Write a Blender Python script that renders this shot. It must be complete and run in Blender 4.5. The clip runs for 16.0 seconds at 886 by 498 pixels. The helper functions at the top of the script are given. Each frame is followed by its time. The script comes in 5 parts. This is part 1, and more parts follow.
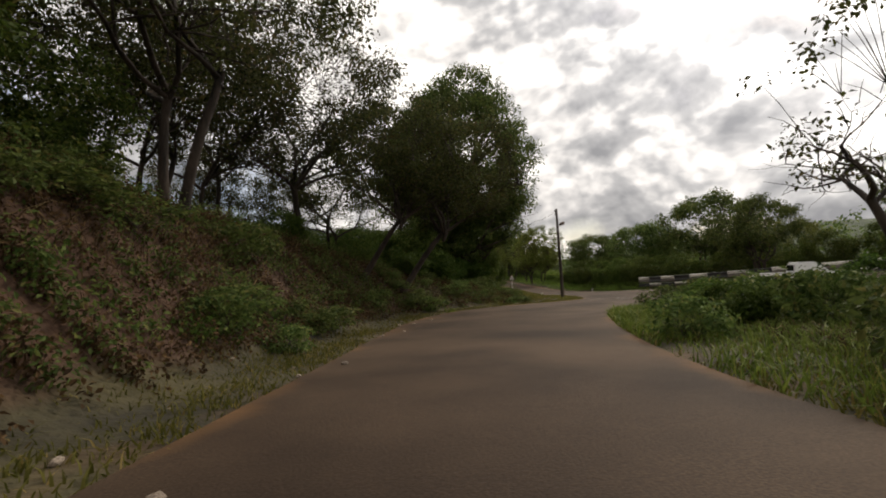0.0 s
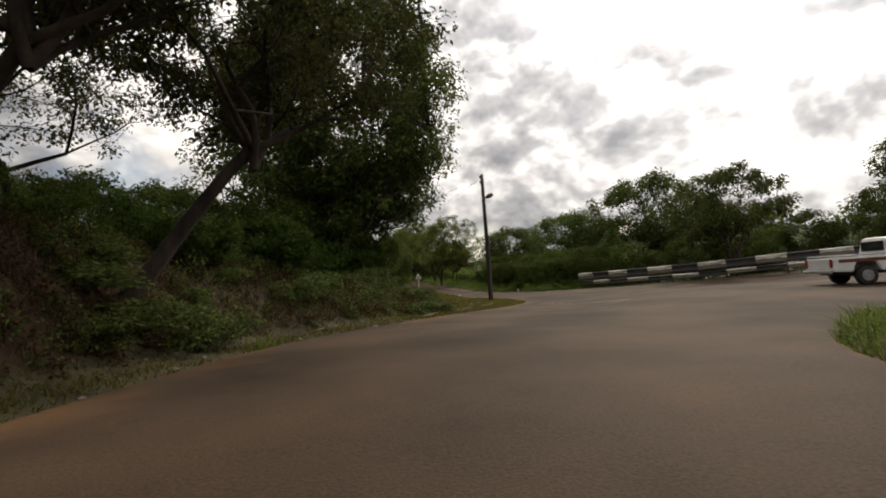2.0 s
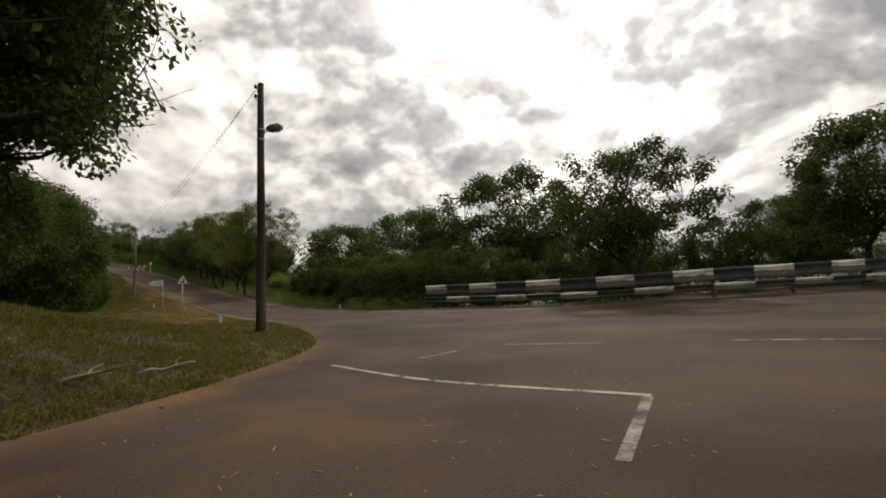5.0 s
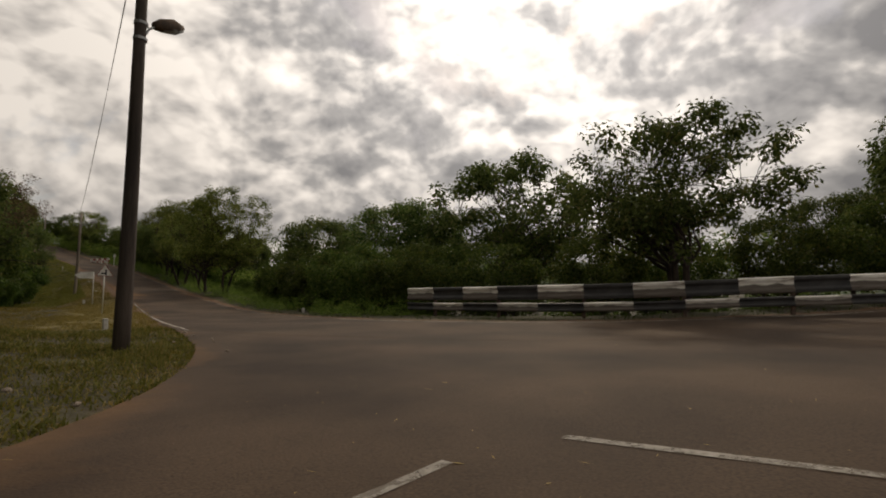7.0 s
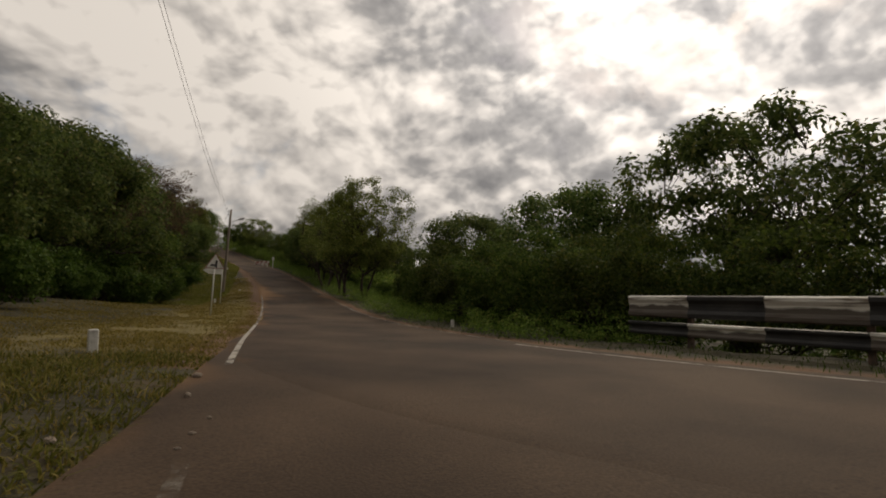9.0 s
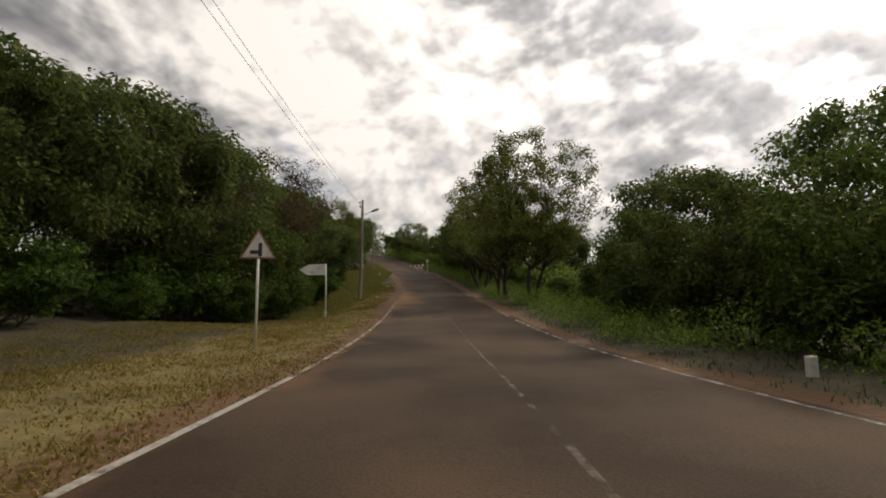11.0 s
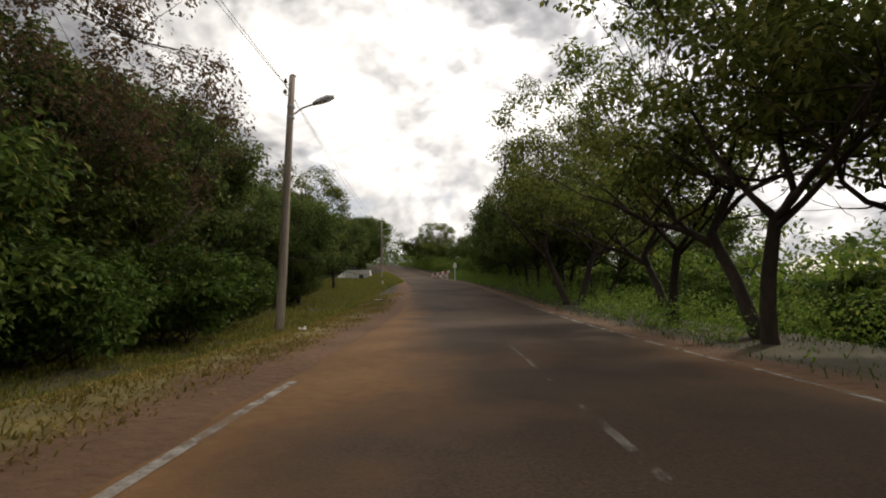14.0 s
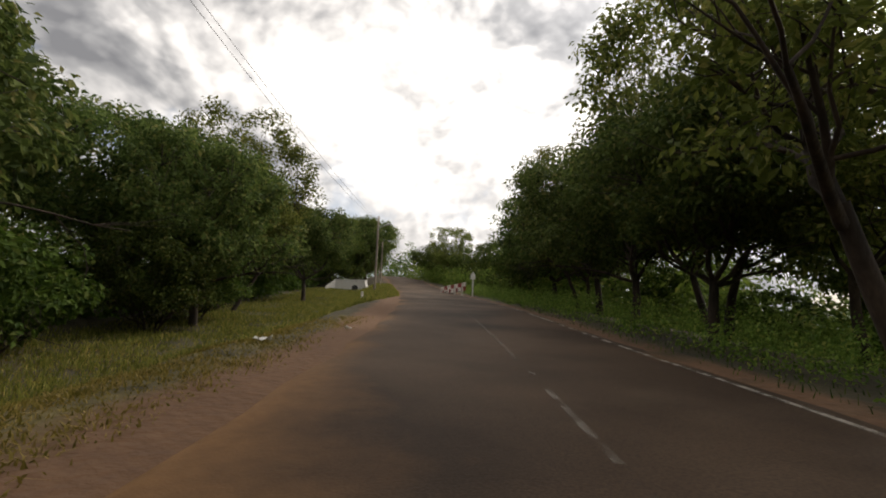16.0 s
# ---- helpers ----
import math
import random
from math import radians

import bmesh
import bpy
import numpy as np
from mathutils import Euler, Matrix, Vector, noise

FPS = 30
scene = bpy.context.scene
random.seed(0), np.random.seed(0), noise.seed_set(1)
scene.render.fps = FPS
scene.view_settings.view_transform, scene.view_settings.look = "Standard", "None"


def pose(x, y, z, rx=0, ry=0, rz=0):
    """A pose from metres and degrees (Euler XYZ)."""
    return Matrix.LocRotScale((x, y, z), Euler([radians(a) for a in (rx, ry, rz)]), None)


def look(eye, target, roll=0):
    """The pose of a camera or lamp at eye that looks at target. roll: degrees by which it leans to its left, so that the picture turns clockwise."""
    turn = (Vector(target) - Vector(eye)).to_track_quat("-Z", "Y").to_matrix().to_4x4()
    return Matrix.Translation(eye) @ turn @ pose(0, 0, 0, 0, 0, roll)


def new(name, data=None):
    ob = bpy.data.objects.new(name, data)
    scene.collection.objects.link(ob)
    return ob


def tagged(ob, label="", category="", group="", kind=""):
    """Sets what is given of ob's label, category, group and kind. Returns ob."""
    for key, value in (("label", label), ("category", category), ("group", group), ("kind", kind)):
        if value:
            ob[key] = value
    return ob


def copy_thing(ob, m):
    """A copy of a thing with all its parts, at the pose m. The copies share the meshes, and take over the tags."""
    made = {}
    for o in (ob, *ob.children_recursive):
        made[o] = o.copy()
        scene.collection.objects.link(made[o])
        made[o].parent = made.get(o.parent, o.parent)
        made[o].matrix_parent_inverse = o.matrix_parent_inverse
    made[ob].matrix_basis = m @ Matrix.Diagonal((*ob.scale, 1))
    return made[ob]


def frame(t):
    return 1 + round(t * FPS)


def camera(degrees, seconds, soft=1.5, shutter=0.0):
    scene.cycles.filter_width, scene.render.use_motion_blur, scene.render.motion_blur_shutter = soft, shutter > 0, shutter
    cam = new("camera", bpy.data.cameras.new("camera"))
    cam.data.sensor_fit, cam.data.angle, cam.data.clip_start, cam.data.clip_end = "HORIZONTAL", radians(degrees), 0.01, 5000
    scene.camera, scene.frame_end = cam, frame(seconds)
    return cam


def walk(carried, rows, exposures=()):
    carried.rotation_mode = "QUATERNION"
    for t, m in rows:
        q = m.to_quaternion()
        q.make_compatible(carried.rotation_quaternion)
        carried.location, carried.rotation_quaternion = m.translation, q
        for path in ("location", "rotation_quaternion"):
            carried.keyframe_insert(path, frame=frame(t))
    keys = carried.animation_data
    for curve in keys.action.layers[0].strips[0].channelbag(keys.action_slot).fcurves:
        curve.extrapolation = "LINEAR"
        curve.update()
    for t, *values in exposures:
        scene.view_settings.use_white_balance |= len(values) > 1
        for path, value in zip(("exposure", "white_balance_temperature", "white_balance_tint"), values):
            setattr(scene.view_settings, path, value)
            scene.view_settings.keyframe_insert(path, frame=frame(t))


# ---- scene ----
cam = camera(86.0, 16.0, soft=1.9)
PATH = [
    (0, (-21.401, -47.726, 2.176), (-20.049, -37.840, 2.843), -3.24),
    (0.5, (-20.824, -44.113, 2.099), (-19.177, -34.269, 2.714), -3.52),
    (1, (-19.944, -40.287, 2.048), (-17.838, -30.529, 2.632), -3.30),
    (1.5, (-18.573, -36.302, 1.952), (-15.891, -26.686, 2.539), -3.74),
    (2, (-17.269, -32.691, 1.638), (-13.998, -23.262, 2.257), -3.93),
    (2.5, (-15.817, -29.705, 1.779), (-12.008, -20.475, 2.309), -3.83),
    (3, (-14.372, -26.896, 1.607), (-9.958, -17.939, 2.137), -3.23),
    (3.5, (-12.901, -24.622, 1.616), (-7.969, -15.941, 2.184), -2.72),
    (4, (-11.467, -22.665, 1.546), (-6.081, -14.265, 2.214), -2.40),
    (4.5, (-10.034, -21.112, 1.506), (-4.309, -12.940, 2.167), -1.87),
    (5.3, (-8.044, -18.989, 1.417), (-1.739, -11.263, 2.156), -1.17),
    (6.2, (-6.272, -17.209, 1.321), (0.340, -9.750, 2.131), -0.34),
    (7, (-4.772, -14.822, 1.251), (1.467, -7.051, 2.075), 0.46),
    (7.5, (-3.672, -13.262, 1.262), (2.102, -5.140, 2.102), 0.76),
    (8, (-2.808, -10.828, 1.175), (2.373, -2.313, 1.974), 1.50),
    (8.5, (-2.050, -8.466, 1.099), (2.483, 0.400, 2.011), 1.99),
    (9, (-1.383, -5.784, 0.993), (2.338, 3.445, 1.977), 2.47),
    (9.5, (-0.978, -3.341, 0.949), (1.914, 6.177, 1.966), 2.48),
    (10, (0.000, 0.000, 1.064), (1.755, 9.797, 2.036), 2.06),
    (10.8, (0.838, 4.988, 0.976), (1.475, 14.923, 1.926), 0.59),
    (11.6, (1.217, 10.686, 0.791), (1.461, 20.637, 1.746), -1.51),
    (12.3, (1.263, 16.238, 0.772), (1.418, 26.182, 1.822), -1.90),
    (12.5, (1.247, 17.897, 0.757), (1.362, 27.833, 1.880), -1.99),
    (13, (1.204, 22.051, 0.889), (1.283, 31.978, 2.093), -1.02),
    (13.5, (1.188, 25.752, 1.013), (1.217, 35.675, 2.247), -0.67),
    (14, (1.181, 29.906, 1.145), (1.140, 39.822, 2.438), -0.14),
    (14.5, (1.173, 33.539, 1.479), (1.056, 43.456, 2.760), 1.16),
    (15, (1.039, 37.038, 1.547), (0.859, 46.928, 3.020), 1.47),
    (15.5, (1.176, 41.357, 1.764), (0.885, 51.221, 3.378), 1.79),
    (16, (1.247, 45.470, 2.029), (0.868, 55.328, 3.663), 2.40),
]
walk(cam, [(t, look(eye, target, roll)) for t, eye, target, roll in PATH],
     [(0, 0.0, 7100, 11), (3.5, -0.05, 7100, 11), (7, -0.62, 7500, 12), (9, -0.72, 7500, 12), (10, -0.55, 7400, 12), (12.5, 0.12, 7000, 11), (14, 0.05, 7000, 11), (16, 0.22, 7000, 11)])

# ---------------------------------------------------------------- world and sun
SUN_AZ, SUN_EL = 52.0, 40.0          # degrees clockwise from +y, above the horizon
world = bpy.data.worlds.new("world")
scene.world = world
world.use_nodes = True


def build_sky():
    nt = world.node_tree
    nt.nodes.clear()
    N, L = nt.nodes.new, nt.links.new
    sky = N("ShaderNodeTexSky")
    sky.sky_type, sky.sun_disc = "NISHITA", False
    sky.sun_elevation, sky.sun_rotation = radians(SUN_EL), radians(SUN_AZ)
    sky.dust_density, sky.air_density = 2.0, 1.0
    geo = N("ShaderNodeTexCoord")
    sep = N("ShaderNodeSeparateXYZ")
    L(geo.outputs["Generated"], sep.inputs[0])

    def math_node(op, a, b=None, clamp=False):
        n = N("ShaderNodeMath")
        n.operation, n.use_clamp = op, clamp
        for i, v in enumerate((a, b)):
            if v is None:
                continue
            if isinstance(v, (int, float)):
                n.inputs[i].default_value = v
            else:
                L(v, n.inputs[i])
        return n.outputs[0]

    # billows, flattened a little
    deck = N("ShaderNodeCombineXYZ")
    L(sep.outputs[0], deck.inputs[0]), L(sep.outputs[1], deck.inputs[1])
    L(math_node("MULTIPLY", sep.outputs[2], 1.35), deck.inputs[2])
    sun_dir = Vector((math.sin(radians(SUN_AZ)) * math.cos(radians(SUN_EL)), math.cos(radians(SUN_AZ)) * math.cos(radians(SUN_EL)), math.sin(radians(SUN_EL))))

    def noise_node(scale, detail, rough, distort, offset):
        m = N("ShaderNodeMapping")
        m.inputs["Location"].default_value = offset
        L(deck.outputs[0], m.inputs[0])
        n = N("ShaderNodeTexNoise")
        n.inputs["Scale"].default_value, n.inputs["Detail"].default_value = scale, detail
        n.inputs["Roughness"].default_value, n.inputs["Distortion"].default_value = rough, distort
        L(m.outputs[0], n.inputs[0])
        return n.outputs[0]

    def puff_node(scale, offset, detail=3.2):
        """Heaped round lobes: 0 in their hearts, larger in the creases between them."""
        m = N("ShaderNodeMapping")
        m.inputs["Location"].default_value = offset
        L(deck.outputs[0], m.inputs[0])
        warp, mixv = N("ShaderNodeTexNoise"), N("ShaderNodeMix")
        warp.inputs["Scale"].default_value, warp.inputs["Detail"].default_value = scale * 0.8, 6.0
        mixv.data_type, mixv.blend_type = "RGBA", "LINEAR_LIGHT"
        mixv.inputs[0].default_value = 0.07
        L(m.outputs[0], warp.inputs[0]), L(m.outputs[0], mixv.inputs[6]), L(warp.outputs["Color"], mixv.inputs[7])
        v = N("ShaderNodeTexVoronoi")
        v.feature, v.normalize = "F1", True
        v.inputs["Scale"].default_value, v.inputs["Detail"].default_value, v.inputs["Roughness"].default_value = scale, detail, 0.52
        v.inputs["Lacunarity"].default_value = 2.3
        L(mixv.outputs[2], v.inputs[0])
        return v.outputs["Distance"]

    here = Vector(CLOUD_SEED)
    cover = noise_node(2.2, 8.0, 0.56, 0.15, here)
    body = noise_node(1.9, 2.0, 0.5, 0.15, here)
    step = (sun_dir + Vector((0, 0, 0.9))) * 0.021
    lobe, ahead = puff_node(4.3, here), puff_node(4.3, here + step)
    # thick hearts are grey, thin rims and the sides of the lobes towards the sun are bright
    relief = math_node("MULTIPLY", math_node("SUBTRACT", ahead, lobe), 3.6)
    heart = math_node("ADD", math_node("MULTIPLY", math_node("SUBTRACT", body, 0.49), -2.5), math_node("MULTIPLY", math_node("SUBTRACT", lobe, 0.38), -0.35))
    base = math_node("MULTIPLY", math_node("MAXIMUM", math_node("SUBTRACT", 0.34, sep.outputs[2]), 0.0), -1.3)
    shade = math_node("ADD", math_node("ADD", math_node("ADD", relief, heart), base), 0.66, True)
    dense = math_node("SUBTRACT", cover, math_node("MULTIPLY", lobe, 0.35))

    def ramp(fac, stops, mode="EASE"):
        r = N("ShaderNodeValToRGB")
        r.color_ramp.interpolation = mode
        while len(r.color_ramp.elements) < len(stops):
            r.color_ramp.elements.new(0.5)
        for e, (p, c) in zip(r.color_ramp.elements, stops):
            e.position, e.color = p, (*c, 1)
        L(fac, r.inputs[0])
        return r.outputs[0]

    mask = ramp(dense, [(0.24, (0.45, 0.45, 0.45)), (0.33, (1, 1, 1))])
    tone = ramp(shade, [(0.0, (0.24, 0.25, 0.275)), (0.35, (0.41, 0.42, 0.445)), (0.65, (0.74, 0.74, 0.755)), (1.0, (1.15, 1.14, 1.14))], "LINEAR")
    # the cloud in front of the sun glows
    dot = N("ShaderNodeVectorMath")
    dot.operation = "DOT_PRODUCT"
    L(geo.outputs["Generated"], dot.inputs[0])
    dot.inputs[1].default_value = sun_dir
    near = math_node("POWER", math_node("MAXIMUM", dot.outputs["Value"], 0.0), 7.0)
    glow = math_node("ADD", math_node("MULTIPLY", near, CLOUD_GLOW), 1.0)
    lit = N("ShaderNodeVectorMath")
    lit.operation = "SCALE"
    L(tone, lit.inputs[0]), L(glow, lit.inputs["Scale"])
    cloud = N("ShaderNodeBackground")
    L(lit.outputs[0], cloud.inputs[0])
    cloud.inputs[1].default_value = CLOUD_LIGHT
    blue = N("ShaderNodeBackground")
    L(sky.outputs[0], blue.inputs[0])
    blue.inputs[1].default_value = SKY_LIGHT
    mix, out = N("ShaderNodeMixShader"), N("ShaderNodeOutputWorld")
    L(mask, mix.inputs[0]), L(blue.outputs[0], mix.inputs[1]), L(cloud.outputs[0], mix.inputs[2])
    L(mix.outputs[0], out.inputs[0])


CLOUD_LIGHT, CLOUD_GLOW, SKY_LIGHT, CLOUD_SEED = 0.95, 2.0, 0.13, (3.1, 1.7, 0.4)
build_sky()
sun = new("sun", bpy.data.lights.new("sun", "SUN"))
sun.data.energy, sun.data.angle, sun.data.color = 1.7, radians(4.0), (1.0, 0.92, 0.80)
sun.matrix_world = look((0, 0, 0), (-math.sin(radians(SUN_AZ)), -math.cos(radians(SUN_AZ)), -math.tan(radians(SUN_EL))))

# ---------------------------------------------------------------- materials


def material(name, rough=0.8, metal=0.0):
    m = bpy.data.materials.new(name)
    m.use_nodes = True
    b = m.node_tree.nodes["Principled BSDF"]
    b.inputs["Roughness"].default_value, b.inputs["Metallic"].default_value = rough, metal
    return m, m.node_tree, b


def mixed(name, dark, light, scale, detail=6.0, rough=0.85, bump=0.3, bump_scale=None, random=0.0, metal=0.0, lo=0.35, hi=0.65, fine=None, stretch=None, dist=0.02):
    """Two tones mixed by noise at one scale and broken by a finer one, with relief."""
    m, nt, b = material(name, rough, metal)
    N, L = nt.nodes.new, nt.links.new
    tc = N("ShaderNodeTexCoord")
    src = tc.outputs["Object"]
    if stretch:
        mp = N("ShaderNodeMapping")
        mp.inputs["Scale"].default_value = stretch
        L(src, mp.inputs[0])
        src = mp.outputs[0]
    n1, n2 = N("ShaderNodeTexNoise"), N("ShaderNodeTexNoise")
    n1.inputs["Scale"].default_value, n1.inputs["Detail"].default_value = scale, detail
    n2.inputs["Scale"].default_value, n2.inputs["Detail"].default_value = bump_scale or scale * 12, 4.0
    L(src, n1.inputs[0]), L(src, n2.inputs[0])
    r = N("ShaderNodeValToRGB")
    r.color_ramp.elements[0].position, r.color_ramp.elements[1].position = lo, hi
    r.color_ramp.elements[0].color, r.color_ramp.elements[1].color = (*dark, 1), (*light, 1)
    L(n1.outputs[0], r.inputs[0])
    col = r.outputs[0]
    mx = N("ShaderNodeMix")
    mx.data_type, mx.blend_type = "RGBA", "OVERLAY"
    mx.inputs[0].default_value = 0.55 if fine is None else fine
    L(col, mx.inputs[6]), L(n2.outputs[0], mx.inputs[7])
    col = mx.outputs[2]
    if random:
        oi, hs, mr = N("ShaderNodeObjectInfo"), N("ShaderNodeHueSaturation"), N("ShaderNodeMapRange")
        mr.inputs[3].default_value, mr.inputs[4].default_value = 1 - random, 1 + random
        L(oi.outputs["Random"], mr.inputs[0]), L(mr.outputs[0], hs.inputs["Value"]), L(col, hs.inputs["Color"])
        col = hs.outputs[0]
    L(col, b.inputs["Base Color"])
    if bump:
        bp = N("ShaderNodeBump")
        bp.inputs["Strength"].default_value, bp.inputs["Distance"].default_value = bump, dist
        L(n2.outputs[0], bp.inputs["Height"]), L(bp.outputs[0], b.inputs["Normal"])
    return m


def leaf_material(name, dark, light, yellow, shine=0.6):
    """Leaves that vary one from the next and let some light through."""
    m, nt, b = material(name, shine)
    N, L = nt.nodes.new, nt.links.new
    geo, oi = N("ShaderNodeNewGeometry"), N("ShaderNodeObjectInfo")
    r = N("ShaderNodeValToRGB")
    e = r.color_ramp.elements
    e[0].color, e[1].color = (*dark, 1), (*light, 1)
    e[0].position, e[1].position = 0.1, 0.85
    k = e.new(0.97)
    k.color = (*yellow, 1)
    L(geo.outputs["Random Per Island"], r.inputs[0])
    hs, mr, mh = N("ShaderNodeHueSaturation"), N("ShaderNodeMapRange"), N("ShaderNodeMapRange")
    mr.inputs[3].default_value, mr.inputs[4].default_value = 0.75, 1.25
    mh.inputs[3].default_value, mh.inputs[4].default_value = 0.485, 0.51
    L(oi.outputs["Random"], mr.inputs[0]), L(mr.outputs[0], hs.inputs["Value"])
    L(oi.outputs["Random"], mh.inputs[0]), L(mh.outputs[0], hs.inputs["Hue"])
    L(r.outputs[0], hs.inputs["Color"])
    L(hs.outputs[0], b.inputs["Base Color"])
    b.inputs["Specular IOR Level"].default_value = 0.12
    tr, mix = N("ShaderNodeBsdfTranslucent"), N("ShaderNodeMixShader")
    L(hs.outputs[0], tr.inputs[0])
    mix.inputs[0].default_value = 0.42
    out = nt.nodes["Material Output"]
    L(b.outputs[0], mix.inputs[1]), L(tr.outputs[0], mix.inputs[2]), L(mix.outputs[0], out.inputs[0])
    return m


LEAF_BROAD = leaf_material("broad_leaf", (0.043, 0.072, 0.018), (0.132, 0.178, 0.046), (0.19, 0.19, 0.06))
LEAF_OLIVE = leaf_material("olive_leaf", (0.062, 0.086, 0.016), (0.178, 0.208, 0.045), (0.26, 0.25, 0.07))
LEAF_FRESH = leaf_material("fresh_leaf", (0.070, 0.120, 0.020), (0.19, 0.265, 0.050), (0.26, 0.28, 0.07))
LEAF_FINE = leaf_material("fine_leaf", (0.027, 0.034, 0.011), (0.077, 0.086, 0.025), (0.117, 0.090, 0.032))
LEAF_BUSH = leaf_material("bush_leaf", (0.029, 0.058, 0.009), (0.086, 0.140, 0.024), (0.108, 0.137, 0.032))
LEAF_RUSTY = leaf_material("rusty_leaf", (0.06, 0.045, 0.024), (0.13, 0.085, 0.045), (0.17, 0.10, 0.06))
LEAF_THICKET = leaf_material("thicket_leaf", (0.030, 0.053, 0.010), (0.098, 0.139, 0.027), (0.165, 0.165, 0.038))
GRASS = leaf_material("grass_blade", (0.145, 0.135, 0.022), (0.34, 0.285, 0.060), (0.46, 0.37, 0.13), 0.6)
DRY_GRASS = leaf_material("dry_grass_blade", (0.24, 0.185, 0.055), (0.44, 0.34, 0.12), (0.54, 0.42, 0.19), 0.7)
# dry grass for the bank, with the bank's shade put into its colour
SHADED_DEAD_GRASS = leaf_material("shaded_dead_grass_blade", (0.026, 0.017, 0.008), (0.065, 0.042, 0.020), (0.11, 0.072, 0.034), 0.7)
BARK = mixed("bark", (0.015, 0.011, 0.008), (0.060, 0.042, 0.030), 3.0, bump=0.8, bump_scale=22, rough=0.95, stretch=(1, 1, 0.25))
POLE_WOOD = mixed("weathered_pole_wood", (0.13, 0.105, 0.080), (0.32, 0.265, 0.21), 4.0, bump=0.5, bump_scale=60, rough=0.85, stretch=(1, 1, 0.08))
DARK_WOOD = mixed("dark_creosoted_pole_wood", (0.030, 0.022, 0.017), (0.085, 0.064, 0.050), 4.0, bump=0.5, bump_scale=60, rough=0.85, stretch=(1, 1, 0.08))
LEAF_DEAD = leaf_material("dead_leaf", (0.036, 0.022, 0.011), (0.105, 0.064, 0.030), (0.18, 0.115, 0.055), 0.8)
GRASS_OLIVE = leaf_material("olive_grass_blade", (0.075, 0.084, 0.016), (0.195, 0.190, 0.042), (0.30, 0.24, 0.08), 0.7)
DRY_STALK = leaf_material("dry_stalk", (0.085, 0.055, 0.026), (0.20, 0.14, 0.070), (0.30, 0.22, 0.12), 0.8)
ASPHALT = mixed("worn_asphalt", (0.033, 0.021, 0.0135), (0.088, 0.058, 0.037), 0.30, detail=10.0, bump=0.5, bump_scale=45, rough=0.8, fine=0.7, dist=0.01)
ASPHALT.node_tree.nodes["Principled BSDF"].inputs["Specular IOR Level"].default_value = 0.15
WHITE_PAINT = mixed("worn_white_paint", (0.30, 0.27, 0.23), (0.72, 0.69, 0.62), 3.0, bump=0.2, bump_scale=40, rough=0.7)

# ---------------------------------------------------------------- the lie of the land


def spline(nodes, step=1.0):
    """A smooth line through the nodes, sampled about every step metres."""
    p = np.array(nodes, float)
    p = np.vstack([2 * p[0] - p[1], p, 2 * p[-1] - p[-2]])
    out = []
    for i in range(1, len(p) - 2):
        n = max(2, int(np.linalg.norm((p[i + 1] - p[i])[:2]) / step))
        for u in np.arange(n) / n:
            a, b, c, d = p[i - 1 : i + 3]
            out.append(0.5 * (2 * b + (c - a) * u + (2 * a - 5 * b + 4 * c - d) * u * u + (3 * b - a - 3 * c + d) * u**3))
    out.append(p[-2])
    return np.array(out)


# centre line of the main road, from the bend up the hill: x, y, z
MAIN = spline([(90, -34, 2.6, 3.3), (45, -21, 1.5, 3.3), (28, -16.8, 0.95, 3.3), (17.3, -13.4, 0.5, 3.3), (11.9, -10.4, 0.28, 3.3), (7.8, -6.9, 0.1, 3.35), (4.7, -2.7, -0.03, 3.55),
               (2.35, 3, -0.15, 3.9), (2.2, 10, -0.33, 3.4), (2.28, 18, -0.36, 2.85), (2.28, 26, -0.1, 2.75), (2.28, 33, 0.33, 2.75), (2.32, 41, 0.68, 2.75), (2.25, 52, 1.45, 2.75), (1.25, 68, 3.05, 2.75), (-1.3, 88, 5.0, 2.75),
               (-4.8, 108, 7.3, 2.75), (-9, 130, 10.3, 2.75), (-15, 160, 13.2, 2.75), (-30, 230, 13.0, 2.75)])
MAIN, MAIN_H = MAIN[:, :3], MAIN[:, 3]
# the two edges of the side road, which flares into the main one
SIDE_L = spline([(-29, -72, 1.5), (-24.2, -50, 1.2), (-22.6, -41, 0.95), (-20.4, -29.5, 0.65), (-17.9, -23, 0.5), (-15.0, -19.3, 0.4), (-11.2, -15.8, 0.27), (-7.2, -12.3, 0.1), (-4.2, -8.6, -0.02), (-2.55, -4, -0.1), (-1.95, 1.0, -0.12), (-1.6, 6.0, -0.2)], 0.6)
SIDE_R = spline([(-22, -73, 1.5), (-19.0, -50, 1.2), (-17.5, -42, 0.97), (-14.9, -34.8, 0.8), (-12.3, -30.0, 0.65), (-9.0, -27.6, 0.45), (-4.5, -25.9, 0.28), (2, -25.7, 0.22), (9, -23.8, 0.35), (15, -19.2, 0.5), (15, -13.5, 0.4), (5, -5.5, 0.0), (1.5, 3.5, -0.12)], 0.6)


def resample(line, n):
    d = np.r_[0, np.cumsum(np.linalg.norm(np.diff(line[:, :2], axis=0), axis=1))]
    return np.stack([np.interp(np.linspace(0, d[-1], n), d, line[:, k]) for k in range(3)], 1)


SIDE_N = 90
SL, SR = resample(SIDE_L, SIDE_N), resample(SIDE_R, SIDE_N)
SKELETON = np.vstack([MAIN, SL[:-8], SR[:-20], (SL + SR)[:-10] / 2])


